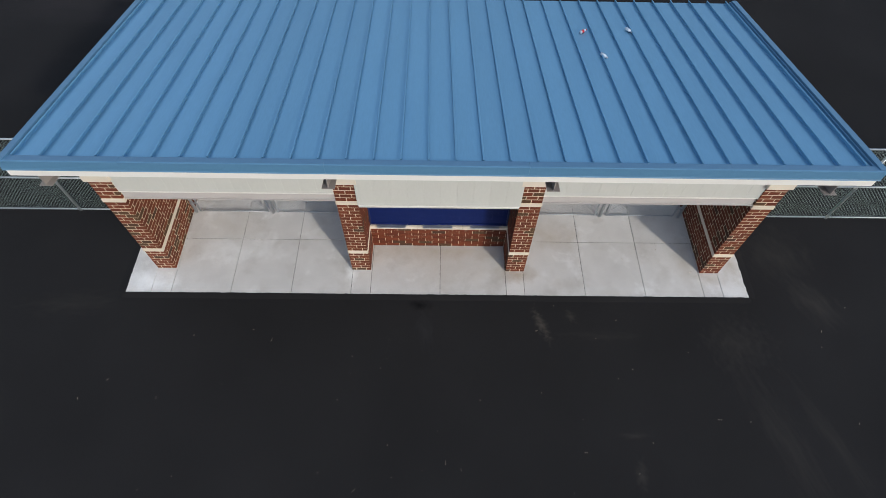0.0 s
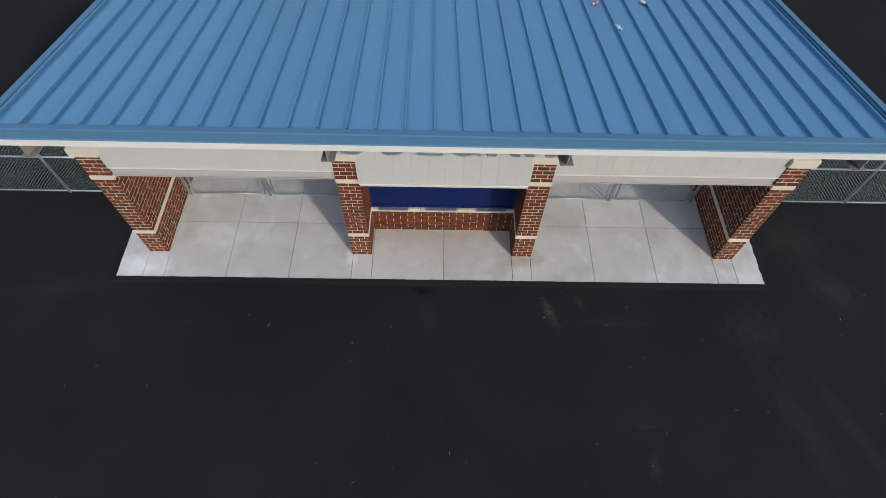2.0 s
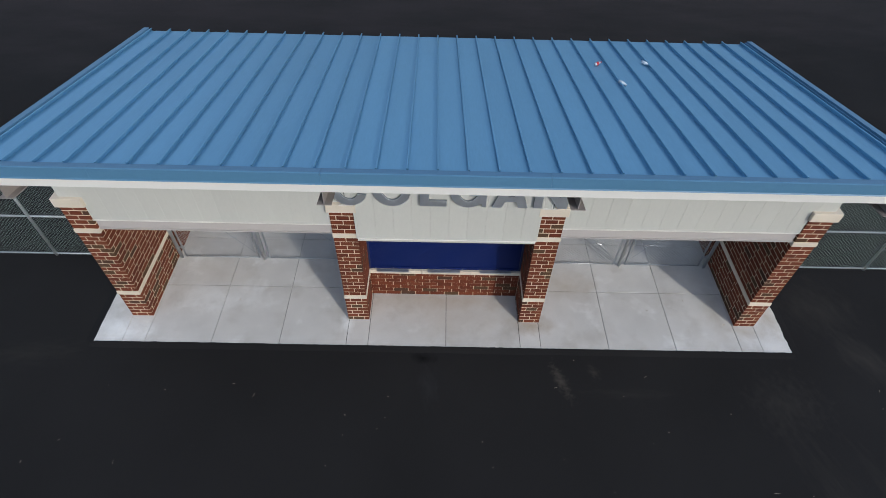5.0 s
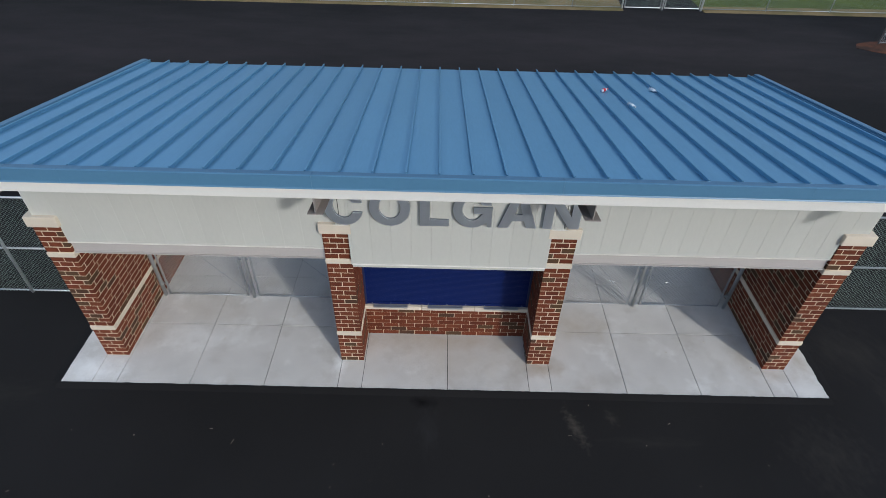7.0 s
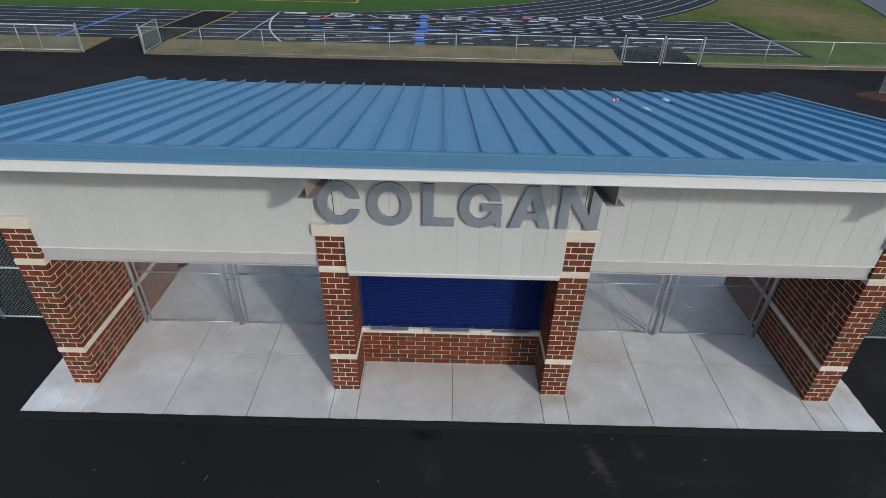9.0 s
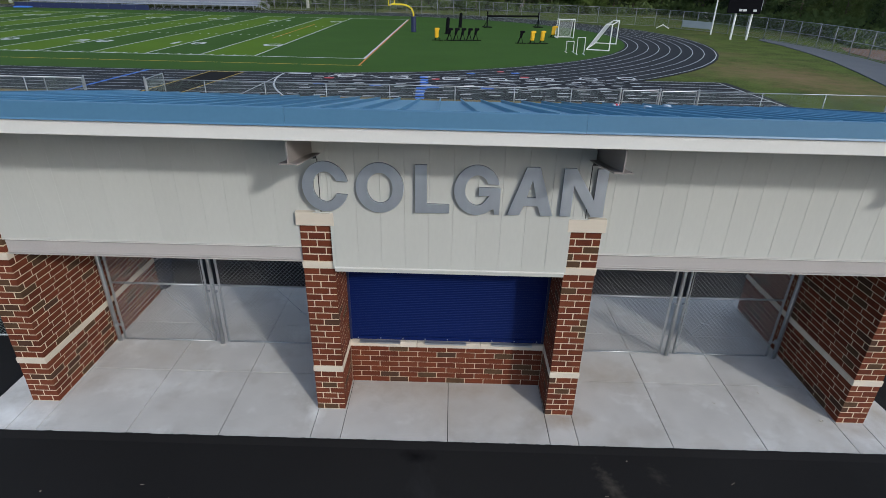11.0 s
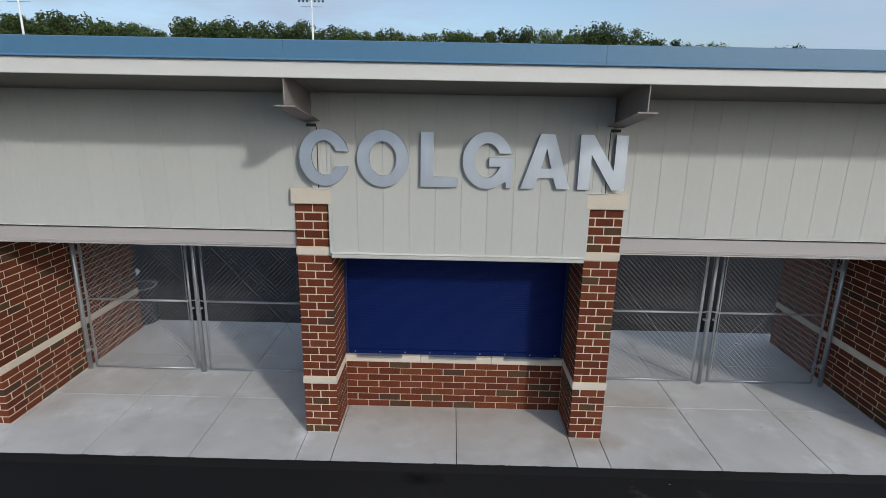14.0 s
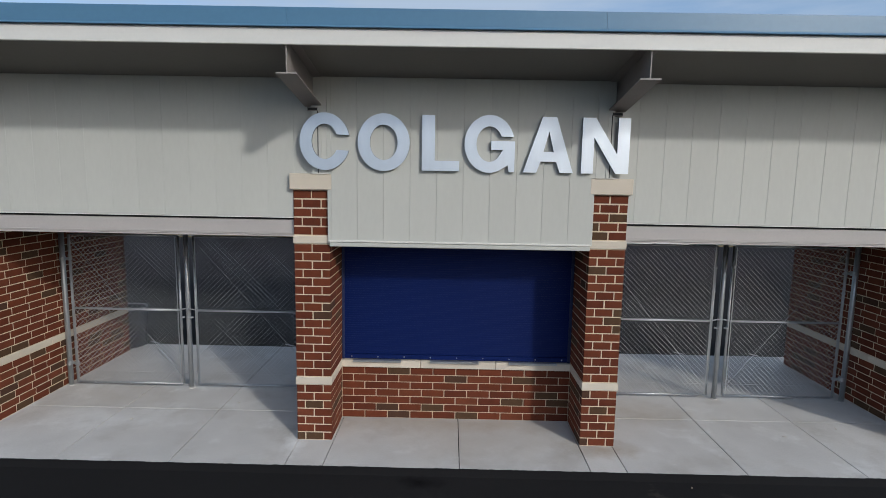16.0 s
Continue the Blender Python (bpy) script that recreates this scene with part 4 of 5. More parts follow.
OX0, OX1, OY, R0, R1 = -97.1, -12.7, 66.1, 32.6, 41.65
track = thing("track", "black rubber running track with white lane lines", "running track", kind="structure")
part("surface", slabby(bmesh.new(), oval(OX0, OX1, OY, R1), GZ - 0.1, GZ), M_TRACK, track)
part("chute", slabby(bmesh.new(), [(OX1, OY - R1), (19.45, OY - R1), (19.08, OY - R0), (OX1, OY - R0)], GZ - 0.1, GZ - 0.004), M_TRACK, track)
for k in range(9):
    r = R0 + 0.28 + k * 1.068
    part("lane_line", ring(bmesh.new(), OX0, OX1, OY, r - 0.035, r + 0.035, GZ + 0.006), M_WHITE, track)
for k in range(9):
    y = OY - R0 - 0.28 - k * 1.068
    part("chute_line", B(OX1 + (26 - k * 1.6 if k < 1 else 12 + k), 18.44 + 0.06 * k, y - 0.035, y + 0.035, GZ, GZ + 0.004), M_WHITE, track)
part("chute_end_line", slabby(bmesh.new(), [(18.90, 24.65), (18.98, 24.65), (18.50, 33.2), (18.42, 33.2)], GZ, GZ + 0.005), M_WHITE, track)
turf = thing("field", "striped green artificial turf football field with white yard lines", "sports field", kind="structure")
part("turf_base", slabby(bmesh.new(), oval(OX0, OX1, OY, R0), GZ - 0.1, GZ + 0.010), M_TURF, turf)
S0, S1 = 41.4, 90.1
END = -7.3
for k in range(0, 21):
    x = END - 9.14 - 4.572 * k
    if k % 2 == 0 and k < 20:
        part("light_band", B(x - 4.572, x, S0, S1, GZ + 0.004, GZ + 0.014), M_TURFL, turf)
    part("yard_line", B(x - 0.06, x + 0.06, S0, S1, GZ + 0.012, GZ + 0.019), M_WHITE, turf)
part("end_line", B(END - 0.09, END + 0.09, S0, S1, GZ + 0.012, GZ + 0.019), M_WHITE, turf)
part("end_border", B(END + 0.10, END + 0.24, S0 - 4.0, S1, GZ + 0.012, GZ + 0.018), M_ORANGE, turf)
for y in (S0, S1):
    part("side_line", B(END - 110, END, y - 0.07, y + 0.07, GZ + 0.012, GZ + 0.0185), M_WHITE, turf)
part("soccer_line", B(END - 110, END + 0.4, S0 - 4.0, S0 - 3.94, GZ + 0.011, GZ + 0.017), M_YEL, turf)
part("soccer_box", B(END - 12, END - 11.88, 56, 76, GZ + 0.015, GZ + 0.021), M_ORANGE, turf)
bm = bmesh.new()
for k in range(1, 80):
    if k % 5:
        for y in (S0 + 0.35, 59.2, 72.4):
            x = END - 9.14 - 0.9144 * k
            box(bm, x - 0.05, x + 0.05, y - 0.3, y + 0.3, GZ + 0.014, GZ + 0.021)
tagged(part("hash_marks", bm, M_WHITE, turf), kind="stuff")
for k, digits in ((0, "G"), (2, "10"), (4, "20"), (6, "30"), (8, "40"), (10, "50"), (12, "40")):
    x = END - 9.14 - 4.572 * k
    for y, turn in ((S0 + 8.2, 0), (S1 - 8.2, math.pi)):
        for j, ch in enumerate(digits):
            cu = bpy.data.curves.new("yard_number", "FONT")
            cu.body, cu.size, cu.offset, cu.align_x, cu.align_y = ch, 2.6, 0.07, "CENTER", "CENTER"
            ob = new("yard_number", cu)
            s = -1 if (j == 0) != (turn > 0) else 1
            ob.location, ob.rotation_euler = (x + (s * 1.1 if len(digits) > 1 else -0.9), y, GZ + 0.021), (0, 0, turn)
            ob.data.materials.append(M_WHITE)
            ob.parent = turf

# painted marks on the straight
for x0, y0, x1, y1, w, m in ((-16.8, 33.0, -14.45, 33.0, 0.09, M_YEL), (-17.7, 24.65, -16.75, 33.0, 0.09, M_YEL), (-15.4, 24.5, -14.45, 33.0, 0.09, M_YEL), (-11.95, 24.7, -11.6, 33.0, 0.08, M_WHITE)):
    a, b = Vector((x0, y0, GZ + 0.011)), Vector((x1, y1, GZ + 0.011))
    d = (b - a).normalized()
    q = Vector((-d.y, d.x, 0)) * w / 2
    bm = bmesh.new()
    bm.faces.new([bm.verts.new(v) for v in (a - q, b - q, b + q, a + q)])
    bmesh.ops.recalc_face_normals(bm, faces=bm.faces[:])
    part("zone_line", bm, m, track)
bm = bmesh.new()
arc = [(-11.65 + 2.35 * (i / 14) ** 2.2, 33.0 - 8.2 * i / 14) for i in range(15)]
for (xa, ya), (xb, yb) in zip(arc, arc[1:]):
    bm.faces.new([bm.verts.new((x, y, GZ + 0.012)) for x, y in ((xa - 0.06, ya), (xa + 0.06, ya), (xb + 0.06, yb), (xb - 0.06, yb))])
bmesh.ops.recalc_face_normals(bm, faces=bm.faces[:])
part("start_arc", bm, M_WHITE, track)
rnd = random.Random(4)
for k in range(8):
    y = OY - R0 - 0.28 - 0.53 - k * 1.068
    part("blue_mark", B(-2.15 + rnd.uniform(-0.1, 0.1), -1.55 + rnd.uniform(-0.1, 0.1), y - 0.33, y + 0.30, GZ, GZ + 0.009), M_LBLUE, track)
    a, b = Vector((-21.98 + 0.088 * (7 - k), y - 0.42, GZ + 0.008)), Vector((-21.98 + 0.088 * (8 - k), y + 0.42, GZ + 0.008))
    bm = bmesh.new()
    bm.faces.new([bm.verts.new(v) for v in (a, a + Vector((0.3, 0, 0)), b + Vector((0.3, 0, 0)), b)])
    part("blue_stripe", bm, M_LBLUE, track)
    for j in range(16):
        x = -9.8 + j * 1.42 + rnd.uniform(-0.25, 0.25) + 0.2 * (k % 2)
        part("line_gap", B(x, x + 0.55, y + 0.47, y + 0.59, GZ, GZ + 0.0085), M_BLACK, track)
        if (j + k) % 3:
            part("dash_mark", B(x + 0.4, x + 1.05, y + 0.33, y + 0.45, GZ, GZ + 0.009), M_WHITE, track)
for x, y, w, m in ((-8.36, 29.2, 0.7, M_LBLUE), (-4.8, 29.1, 0.7, M_LBLUE), (-1.2, 28.85, 0.8, M_LBLUE), (2.2, 28.9, 0.8, M_LBLUE), (1.35, 34.8, 0.6, M_LBLUE), (4.6, 35.4, 0.6, M_LBLUE), (-8.2, 31.5, 0.6, M_RED), (-1.1, 32.0, 0.5, M_RED), (5.1, 33.6, 0.6, M_RED), (3.6, 36.0, 0.5, M_RED), (-10.55, 33.1, 1.5, M_WHITE)):
    part("lane_patch", B(x - w / 2, x + w / 2, y - 0.22, y + 0.22, GZ, GZ + 0.010), m, track)
for x, y, ang in ((-8.15, 32.5, 1.2), (-5.2, 32.4, 2.3), (-1.4, 32.3, 2.4), (1.9, 31.9, 2.5), (5.6, 32.6, 2.6), (8.8, 33.2, 0.5)):
    d = Vector((math.cos(ang), math.sin(ang), 0))
    q = Vector((-d.y, d.x, 0)) * 0.06
    c = Vector((x, y, GZ + 0.0105))
    bm = bmesh.new()
    bm.faces.new([bm.verts.new(v) for v in (c - d * 0.6 - q, c + d * 0.6 - q, c + d * 0.6 + q, c - d * 0.6 + q)])
    part("tick_mark", bm, M_WHITE, track)
for x, y in ((-7.2, 32.7), (-3.6, 32.4), (-0.05, 32.4), (3.15, 32.45), (6.4, 33.0), (9.55, 33.6), (12.4, 34.3)):
    for a, b, c, d in ((-0.50, 0.50, 0.36, 0.52), (-0.50, 0.50, -0.52, -0.36), (-0.62, -0.46, -0.36, 0.36), (0.46, 0.62, -0.36, 0.36)):
        part("lane_mark", B(x + a, x + b, y + c, y + d, GZ, GZ + 0.011), M_WHITE, track)
part("crossing_mat", slabby(bmesh.new(), [(-17.65, 24.65), (-15.4, 24.65), (-14.5, 32.95), (-16.7, 32.95)], GZ - 0.02, GZ + 0.0085), M_ASPH, track, "plain black mat across the lanes")

STRIP = "strip of dry brown grass between fence and track"
sheet("verge_left", [(-60, 21.2), (-18.35, 21.2), (-18.45, 24.45), (-60, 24.45)], -0.3, -0.015, M_DRY, STRIP, "grass")
sheet("verge_middle", [(-15.15, 21.2), (8.35, 21.2), (8.6, 24.45), (-15.3, 24.45)], -0.3, -0.015, M_DRY, STRIP, "grass")
sheet("verge_right", [(12.3, 21.2), (24.8, 21.35), (29.0, 22.7), (28.6, 23.6), (24.0, 22.5), (12.3, 22.2)], -0.3, -0.02, M_DRY, STRIP, "grass")
sheet("walkway_left", [(-18.35, 21.2), (-15.15, 21.2), (-15.3, 24.5), (-18.45, 24.5)], -0.3, -0.06, M_ASPH, "asphalt link from the lot to the track", "pavement")
sheet("walkway_middle", [(8.35, 21.2), (12.3, 21.2), (12.35, 24.5), (8.6, 24.5)], -0.3, -0.06, M_ASPH, "asphalt link from the lot to the track", "pavement")
sheet("walkway_curved", [(28.0, 24.2), (33.4, 24.2), (37.6, 40), (39.8, 50), (40.5, 60), (39.8, 70), (38.4, 68), (37.9, 61.5), (36.6, 54), (34.9, 47), (32.8, 40.5), (29.6, 31.5)], -0.3, -0.14, M_PALE, "grey asphalt walkway along the outer fence", "pavement")
sheet("infield_dirt", [(38.5, 38), (70, 26), (70, 50), (49, 57), (44.5, 61.5), (42.0, 56)], -0.3, -0.17, M_CLAY, "reddish bare dirt beyond the fence", "dirt")
sheet("dirt_bed", [(17.2, 17.0), (17.9, 16.5), (18.6, 16.3), (19.3, 15.6), (20.6, 15.1), (22.4, 15.3), (24.2, 16.2), (24.6, 17.5), (21.0, 18.0), (18.2, 17.8), (17.5, 17.5)], -0.3, -0.008, M_BED, "small bed of red clay at the fence foot", "dirt")


# ---- stadium things ----
def bleachers():
    t = thing("bleachers", "aluminium bleachers with railings, stairs and a ramp beyond the field", "bleachers")
    x0, x1, y0 = -79.4, -37.3, 107.0
    yb = y0 + 9.0
    aisles = (-68.7, -58.2, -48.2)
    for r in range(10):
        y, zz = y0 + 1.3 + 0.77 * r, 0.62 + 0.275 * r
        for a, b in zip((x0,) + tuple(q + 0.5 for q in aisles), tuple(q - 0.5 for q in aisles) + (x1,)):
            part("seat_plank", B(a, b, y, y + 0.28, zz + 0.40, zz + 0.44), M_SEAT, t)
        part("foot_plank", B(x0, x1, y - 0.47, y - 0.02, zz, zz + 0.04), M_SEAT, t)
        part("riser", B(x0, x1, y + 0.01, y + 0.03, zz + 0.05, zz + 0.39), M_RISER, t)
    part("walkway_deck", B(x0 - 1.0, x1 + 1.0, y0, y0 + 0.82, 0.50, 0.60), M_SEAT, t)
    for i in range(29):
        x = x0 - 0.8 + i * 1.565
        leg = part("leg", B(x - 0.05, x + 0.05, y0 + 0.05, y0 + 0.15, GZ - 0.1, 0.50), M_FGALV, t)
        part("brace", T((x, y0 + 0.1, GZ), (x + 0.7, y0 + 0.1, 0.48), 0.03, 5), M_FGALV, leg)
        part("rail_post", T((x, y0 + 0.05, 0.6), (x, y0 + 0.05, 1.45), 0.035, 5), M_FGALV, t)
        part("back_leg", B(x - 0.05, x + 0.05, yb - 0.15, yb - 0.05, GZ - 0.1, 3.3), M_FGALV, t)
        part("back_post", T((x + 0.4, yb, 3.2), (x + 0.4, yb, 4.65), 0.04, 5), M_FGALV, t)
    for q in (1.02, 1.45):
        part("front_rail", T((x0 - 1, y0 + 0.05, q), (x1 + 1, y0 + 0.05, q), 0.035, 5), M_FGALV, t)
    for q in (3.75, 4.2, 4.65):
        part("back_rail", T((x0, yb, q), (x1, yb, q), 0.04, 5), M_FGALV, t)
    for x in (x0, x1):
        for q in (0.55, 1.05):
            part("end_rail", T((x, y0 + 0.8, 0.6 + q), (x, yb, 3.6 + q), 0.04, 5), M_FGALV, t)
        for k in range(7):
            part("end_post", T((x, y0 + 1.2 + k * 1.25, 0.7 + k * 0.455), (x, y0 + 1.2 + k * 1.25, 1.85 + k * 0.455), 0.035, 5), M_FGALV, t)
    for x in aisles:
        for k in range(6):
            y, zz = y0 + 1.5 + k * 1.3, 0.95 + k * 0.465
            rail = part("aisle_rail", T((x, y, zz), (x, y, zz + 1.0), 0.042, 5), M_FGALV, t, "grey aisle handrail")
            part("hoop", T((x, y, zz + 1.0), (x, y + 0.95, zz + 1.33), 0.042, 5), M_FGALV, rail)
            part("far_leg", T((x, y + 0.95, zz + 1.33), (x, y + 0.95, zz + 0.35), 0.042, 5), M_FGALV, rail)
    # stairs at both ends of the front walk
    for x, s in ((x0 - 1.0, -1), (x1 + 1.0, 1)):
        for k in range(3):
            part("stair_tread", B(min(x + s * 0.3 * k, x + s * 0.3 * (k + 1)), max(x + s * 0.3 * k, x + s * 0.3 * (k + 1)), y0, y0 + 0.82, 0.32 - 0.17 * k, 0.37 - 0.17 * k), M_SEAT, t)
        for y in (y0 + 0.02, y0 + 0.80):
            part("stair_rail", T((x, y, 1.45), (x + s * 1.3, y, 0.75), 0.04, 5), M_FGALV, t)
            part("stair_post", T((x + s * 1.3, y, GZ), (x + s * 1.3, y, 0.75), 0.04, 5), M_FGALV, t)
    # ramp that climbs to the walk
    bm = bmesh.new()
    va = [bm.verts.new(v) for v in ((-72.5, y0 - 1.3, GZ), (-72.5, y0 - 0.1, GZ), (-58.6, y0 - 0.1, 0.58), (-58.6, y0 - 1.3, 0.58))]
    vb = [bm.verts.new((v.co.x, v.co.y, v.co.z - 0.09)) for v in va]
    bm.faces.new(va)
    bm.faces.new(vb[::-1])
    for k in range(4):
        bm.faces.new((va[k], vb[k], vb[(k + 1) % 4], va[(k + 1) % 4]))
    bmesh.ops.recalc_face_normals(bm, faces=bm.faces[:])
    part("ramp", bm, M_SEAT, t)
    for q in (0.5, 0.95):
        part("ramp_rail", T((-72.5, y0 - 1.28, GZ + q), (-58.6, y0 - 1.28, 0.58 + q), 0.04, 5), M_FGALV, t)
    for k in range(10):
        x = -72.4 + k * 1.52
        zr = GZ + (x + 72.5) / 13.9 * 0.73
        part("ramp_post", T((x, y0 - 1.28, GZ - 0.1), (x, y0 - 1.28, zr + 0.95), 0.035, 5), M_FGALV, t)


bleachers()
t = thing("tarp", "bright blue folded tarp on the ground by the bleachers", "tarp", at=(-75.7, 98.2, GZ))
bm = B(-1.3, 1.3, -0.8, 0.8, 0, 0.25, bev=0.12)
part("cloth", bm, M_LBLUE, t)
t = thing("boundary_pad", "long low navy barrier along the far side of the field", "barrier", at=(-62.0, 99.5, GZ))
for i in range(10):
    part("pad", B(-16 + i * 2.4, -16 + i * 2.4 + 2.34, -0.05, 0.05, 0, 0.85, bev=0.02), M_NAVY, t)


def light_pole(x, y, h):
    t = thing("stadium_light", "tall galvanised floodlight pole with three rows of lamps", "floodlight", group="floodlights", at=(x, y, GZ))
    part("pole", T((0, 0, -0.2), (0, 0, h), 0.34, 12, 0.16), M_WPIPE, t, smooth=True)
    for r in range(3):
        q = h - 0.2 - r * 1.0
        part("crossarm", B(-2.7, 2.7, -0.06, 0.06, q - 0.06, q + 0.06), M_GALV, t)
        for i in range(6):
            lx = -2.5 + i * 0.85 + (0.75 if i > 2 else 0)
            part("lamp", T((lx, -0.12, q - 0.05), (lx, -0.55, q - 0.26), 0.12, 10, 0.23), M_LAMP, t, "dark grey floodlight head")
    part("drop_frame", B(-2.3, 2.3, -0.05, 0.05, h - 3.5, h - 3.38), M_GALV, t)


light_pole(-88.6, 113.0, 26.0)
light_pole(-30.4, 119.0, 26.8)


def goal_post():
    t = thing("goal_post", "yellow gooseneck football goal post with navy pad", "goal post", at=(-4.9, 67.5, GZ))
    part("pad", T((0, 0, 0), (0, 0, 1.83), 0.32, 14), M_NAVY, t, "navy vinyl post pad")
    pts = [(0, 0, 1.8), (-0.05, 0, 2.3), (-0.3, 0, 2.75), (-0.8, 0, 3.05), (-1.5, 0, 3.15), (-2.7, 0, 3.15)]
    bm = bmesh.new()
    for a, b in zip(pts, pts[1:]):
        tube(bm, a, b, 0.1, 10)
    part("gooseneck", bm, M_POST, t)
    part("crossbar", T((-2.7, -3.55, 3.15), (-2.7, 3.55, 3.15), 0.08, 8), M_POST, t)
    for y in (-3.55, 3.55):
        up = part("upright", T((-2.7, y, 3.15), (-2.7, y, 9.6), 0.06, 8), M_POST, t)
        part("ribbon", B(-3.05, -2.7, y - 0.01, y + 0.01, 9.44, 9.54), M_RED, up, "red wind ribbon")


goal_post()


def scoreboard():
    t = thing("scoreboard", "black scoreboard on two white posts by the field", "scoreboard", at=(35.7, 68.0, GZ))
    t.rotation_euler = (0, 0, radians(-12))
    part("cabinet", B(-1.88, 1.88, -0.12, 0.12, 3.0, 5.55, bev=0.02), M_BLACK, t)
    part("edge_trim", B(1.885, 1.95, -0.12, 0.12, 3.4, 5.5), M_FGALV, t, "grey metal edge")
    part("score_window", B(-1.2, 1.2, -0.13, -0.121, 4.55, 5.2), M_BLACK, t)
    for x in (-0.75, 1.10):
        part("post", T((x, 0.2, -0.1), (x, 0.2, 5.0), 0.13, 10), M_WPIPE, t)
    for word, x in (("HOME", -1.38), ("VISITOR", 1.25)):
        cu = bpy.data.curves.new("word", "FONT")
        cu.body, cu.size, cu.align_x, cu.align_y, cu.extrude = word, 0.29, "CENTER", "CENTER", 0.004
        ob = new("word", cu)
        ob.location, ob.rotation_euler, ob.parent = (x, -0.135, 5.2), (math.pi / 2, 0, 0), t
        ob.data.materials.append(M_WHITE)
    for x0, x1 in ((-0.55, -0.2), (-0.1, 0.3), (1.05, 1.45)):
        part("caption_bar", B(x0, x1, -0.132, -0.122, 3.25, 3.5), M_WHITE, t)


scoreboard()


def flag_pole():
    t = thing("flagpole", "white flagpole with a red, white and blue striped flag", "flagpole", at=(35.4, 75.2, GZ))
    part("pole", T((0, 0, -0.1), (0, 0, 10.9), 0.105, 10, 0.07), M_WPIPE, t)
    part("finial", T((0, 0, 10.9), (0, 0, 11.1), 0.09, 8), M_GOLD, t)
    def droop(bm):
        for v in bm.verts:
            v.co.z -= 0.42 * (-v.co.x - 0.06)
            v.co.x = -0.06 + (v.co.x + 0.06) * 0.78
        return bm

    cloth = part("flag", droop(B(-1.62, -0.06, -0.008, 0.008, 9.35, 10.32)), M_WHITE, t)
    for i in range(7):
        zz = 9.35 + i * 0.15
        part("red_stripe", droop(B(-1.62, -0.06, -0.014, 0.014, zz, zz + 0.072)), M_RED, cloth)
    part("canton", droop(B(-0.72, -0.06, -0.02, 0.02, 9.83, 10.33)), M_NAVY, cloth)


flag_pole()


def dummy(x, y, m, h=1.2, lean=0.15):
    t = thing("tackling_dummy", "yellow padded blocking dummy on a black stand" if m == M_GOLD else "black padded blocking dummy on a skid frame", "training dummy", group="dummies on the turf", at=(x, y, GZ))
    big = m == M_GOLD
    w = 0.20 if big else 0.14
    bm = B(-w, w, -0.36, -0.10, 0.30 if big else 0.62, h + 0.08, bev=0.09)
    for v in bm.verts:
        v.co.x += lean * (v.co.z - 0.5) * (0.5 if big else 1.4)
        v.co.x *= 1.0 + 0.25 * max(0.0, v.co.z - 0.8)
    pad = part("pad", bm, m, t)
    part("shoulder_pad", B(lean * 1.2 - 0.24, lean * 1.2 + 0.30, -0.32, -0.08, h - 0.12, h + 0.12, bev=0.08), m, pad)
    part("stem", T((-0.18, 0.12, 0.05), (lean * 1.1, -0.12, h * 0.85), 0.065, 8), M_BLACK, t)
    part("brace", T((0.35, 0.35, 0.05), (lean, -0.05, h * 0.6), 0.035, 6), M_BLACK, t)
    part("skid", B(-0.5, 0.7, -0.06, 0.06, 0, 0.08, bev=0.02), M_BLACK, t)


for i in range(5):
    dummy(-0.45 + i * 0.72, 57.9 + 0.15 * i, M_BLACK)
dummy(-1.75, 57.8, M_GOLD, lean=0.0)
dummy(7.2, 56.6, M_BLACK)
dummy(8.5, 56.7, M_GOLD, lean=0.05)
dummy(9.6, 57.0, M_GOLD, lean=0.05)
dummy(12.0, 64.7, M_GOLD, lean=0.2)
for x, y in ((1.0, 76.5), (-0.7, 66.0)):
    t = thing("standing_bag", "tall black round tackling bag on the turf", "training dummy", group="bags on the turf", at=(x, y, GZ))
    part("bag", T((0, 0, 0.05), (0.1, 0, 1.75), 0.24, 12, 0.22), M_BLACK, t)
    part("crown", T((0.1, 0, 1.75), (0.1, 0, 1.9), 0.22, 12, 0.1), M_BLACK, t)
    part("base", T((0, 0, 0), (0, 0, 0.06), 0.34, 12), M_BLACK, t)
t = thing("practice_net", "black low net between two braced posts", "net", at=(8.6, 78.9, GZ))
t.rotation_euler = (0, 0, radians(16))
for x in (-3.9, 3.9):
    part("post", T((x, 0, 0), (x, 0, 2.1), 0.09, 8), M_BLACK, t)
    part("foot", B(x - 0.6, x + 0.6, -0.5, 0.5, 0, 0.12, bev=0.03), M_BLACK, t)
    part("brace", T((x - 0.5, 0, 0.1), (x, 0, 0.9), 0.05, 6), M_BLACK, t)
part("net_band", B(-3.9, 3.9, -0.03, 0.03, 1.35, 1.62), M_BLACK, t)


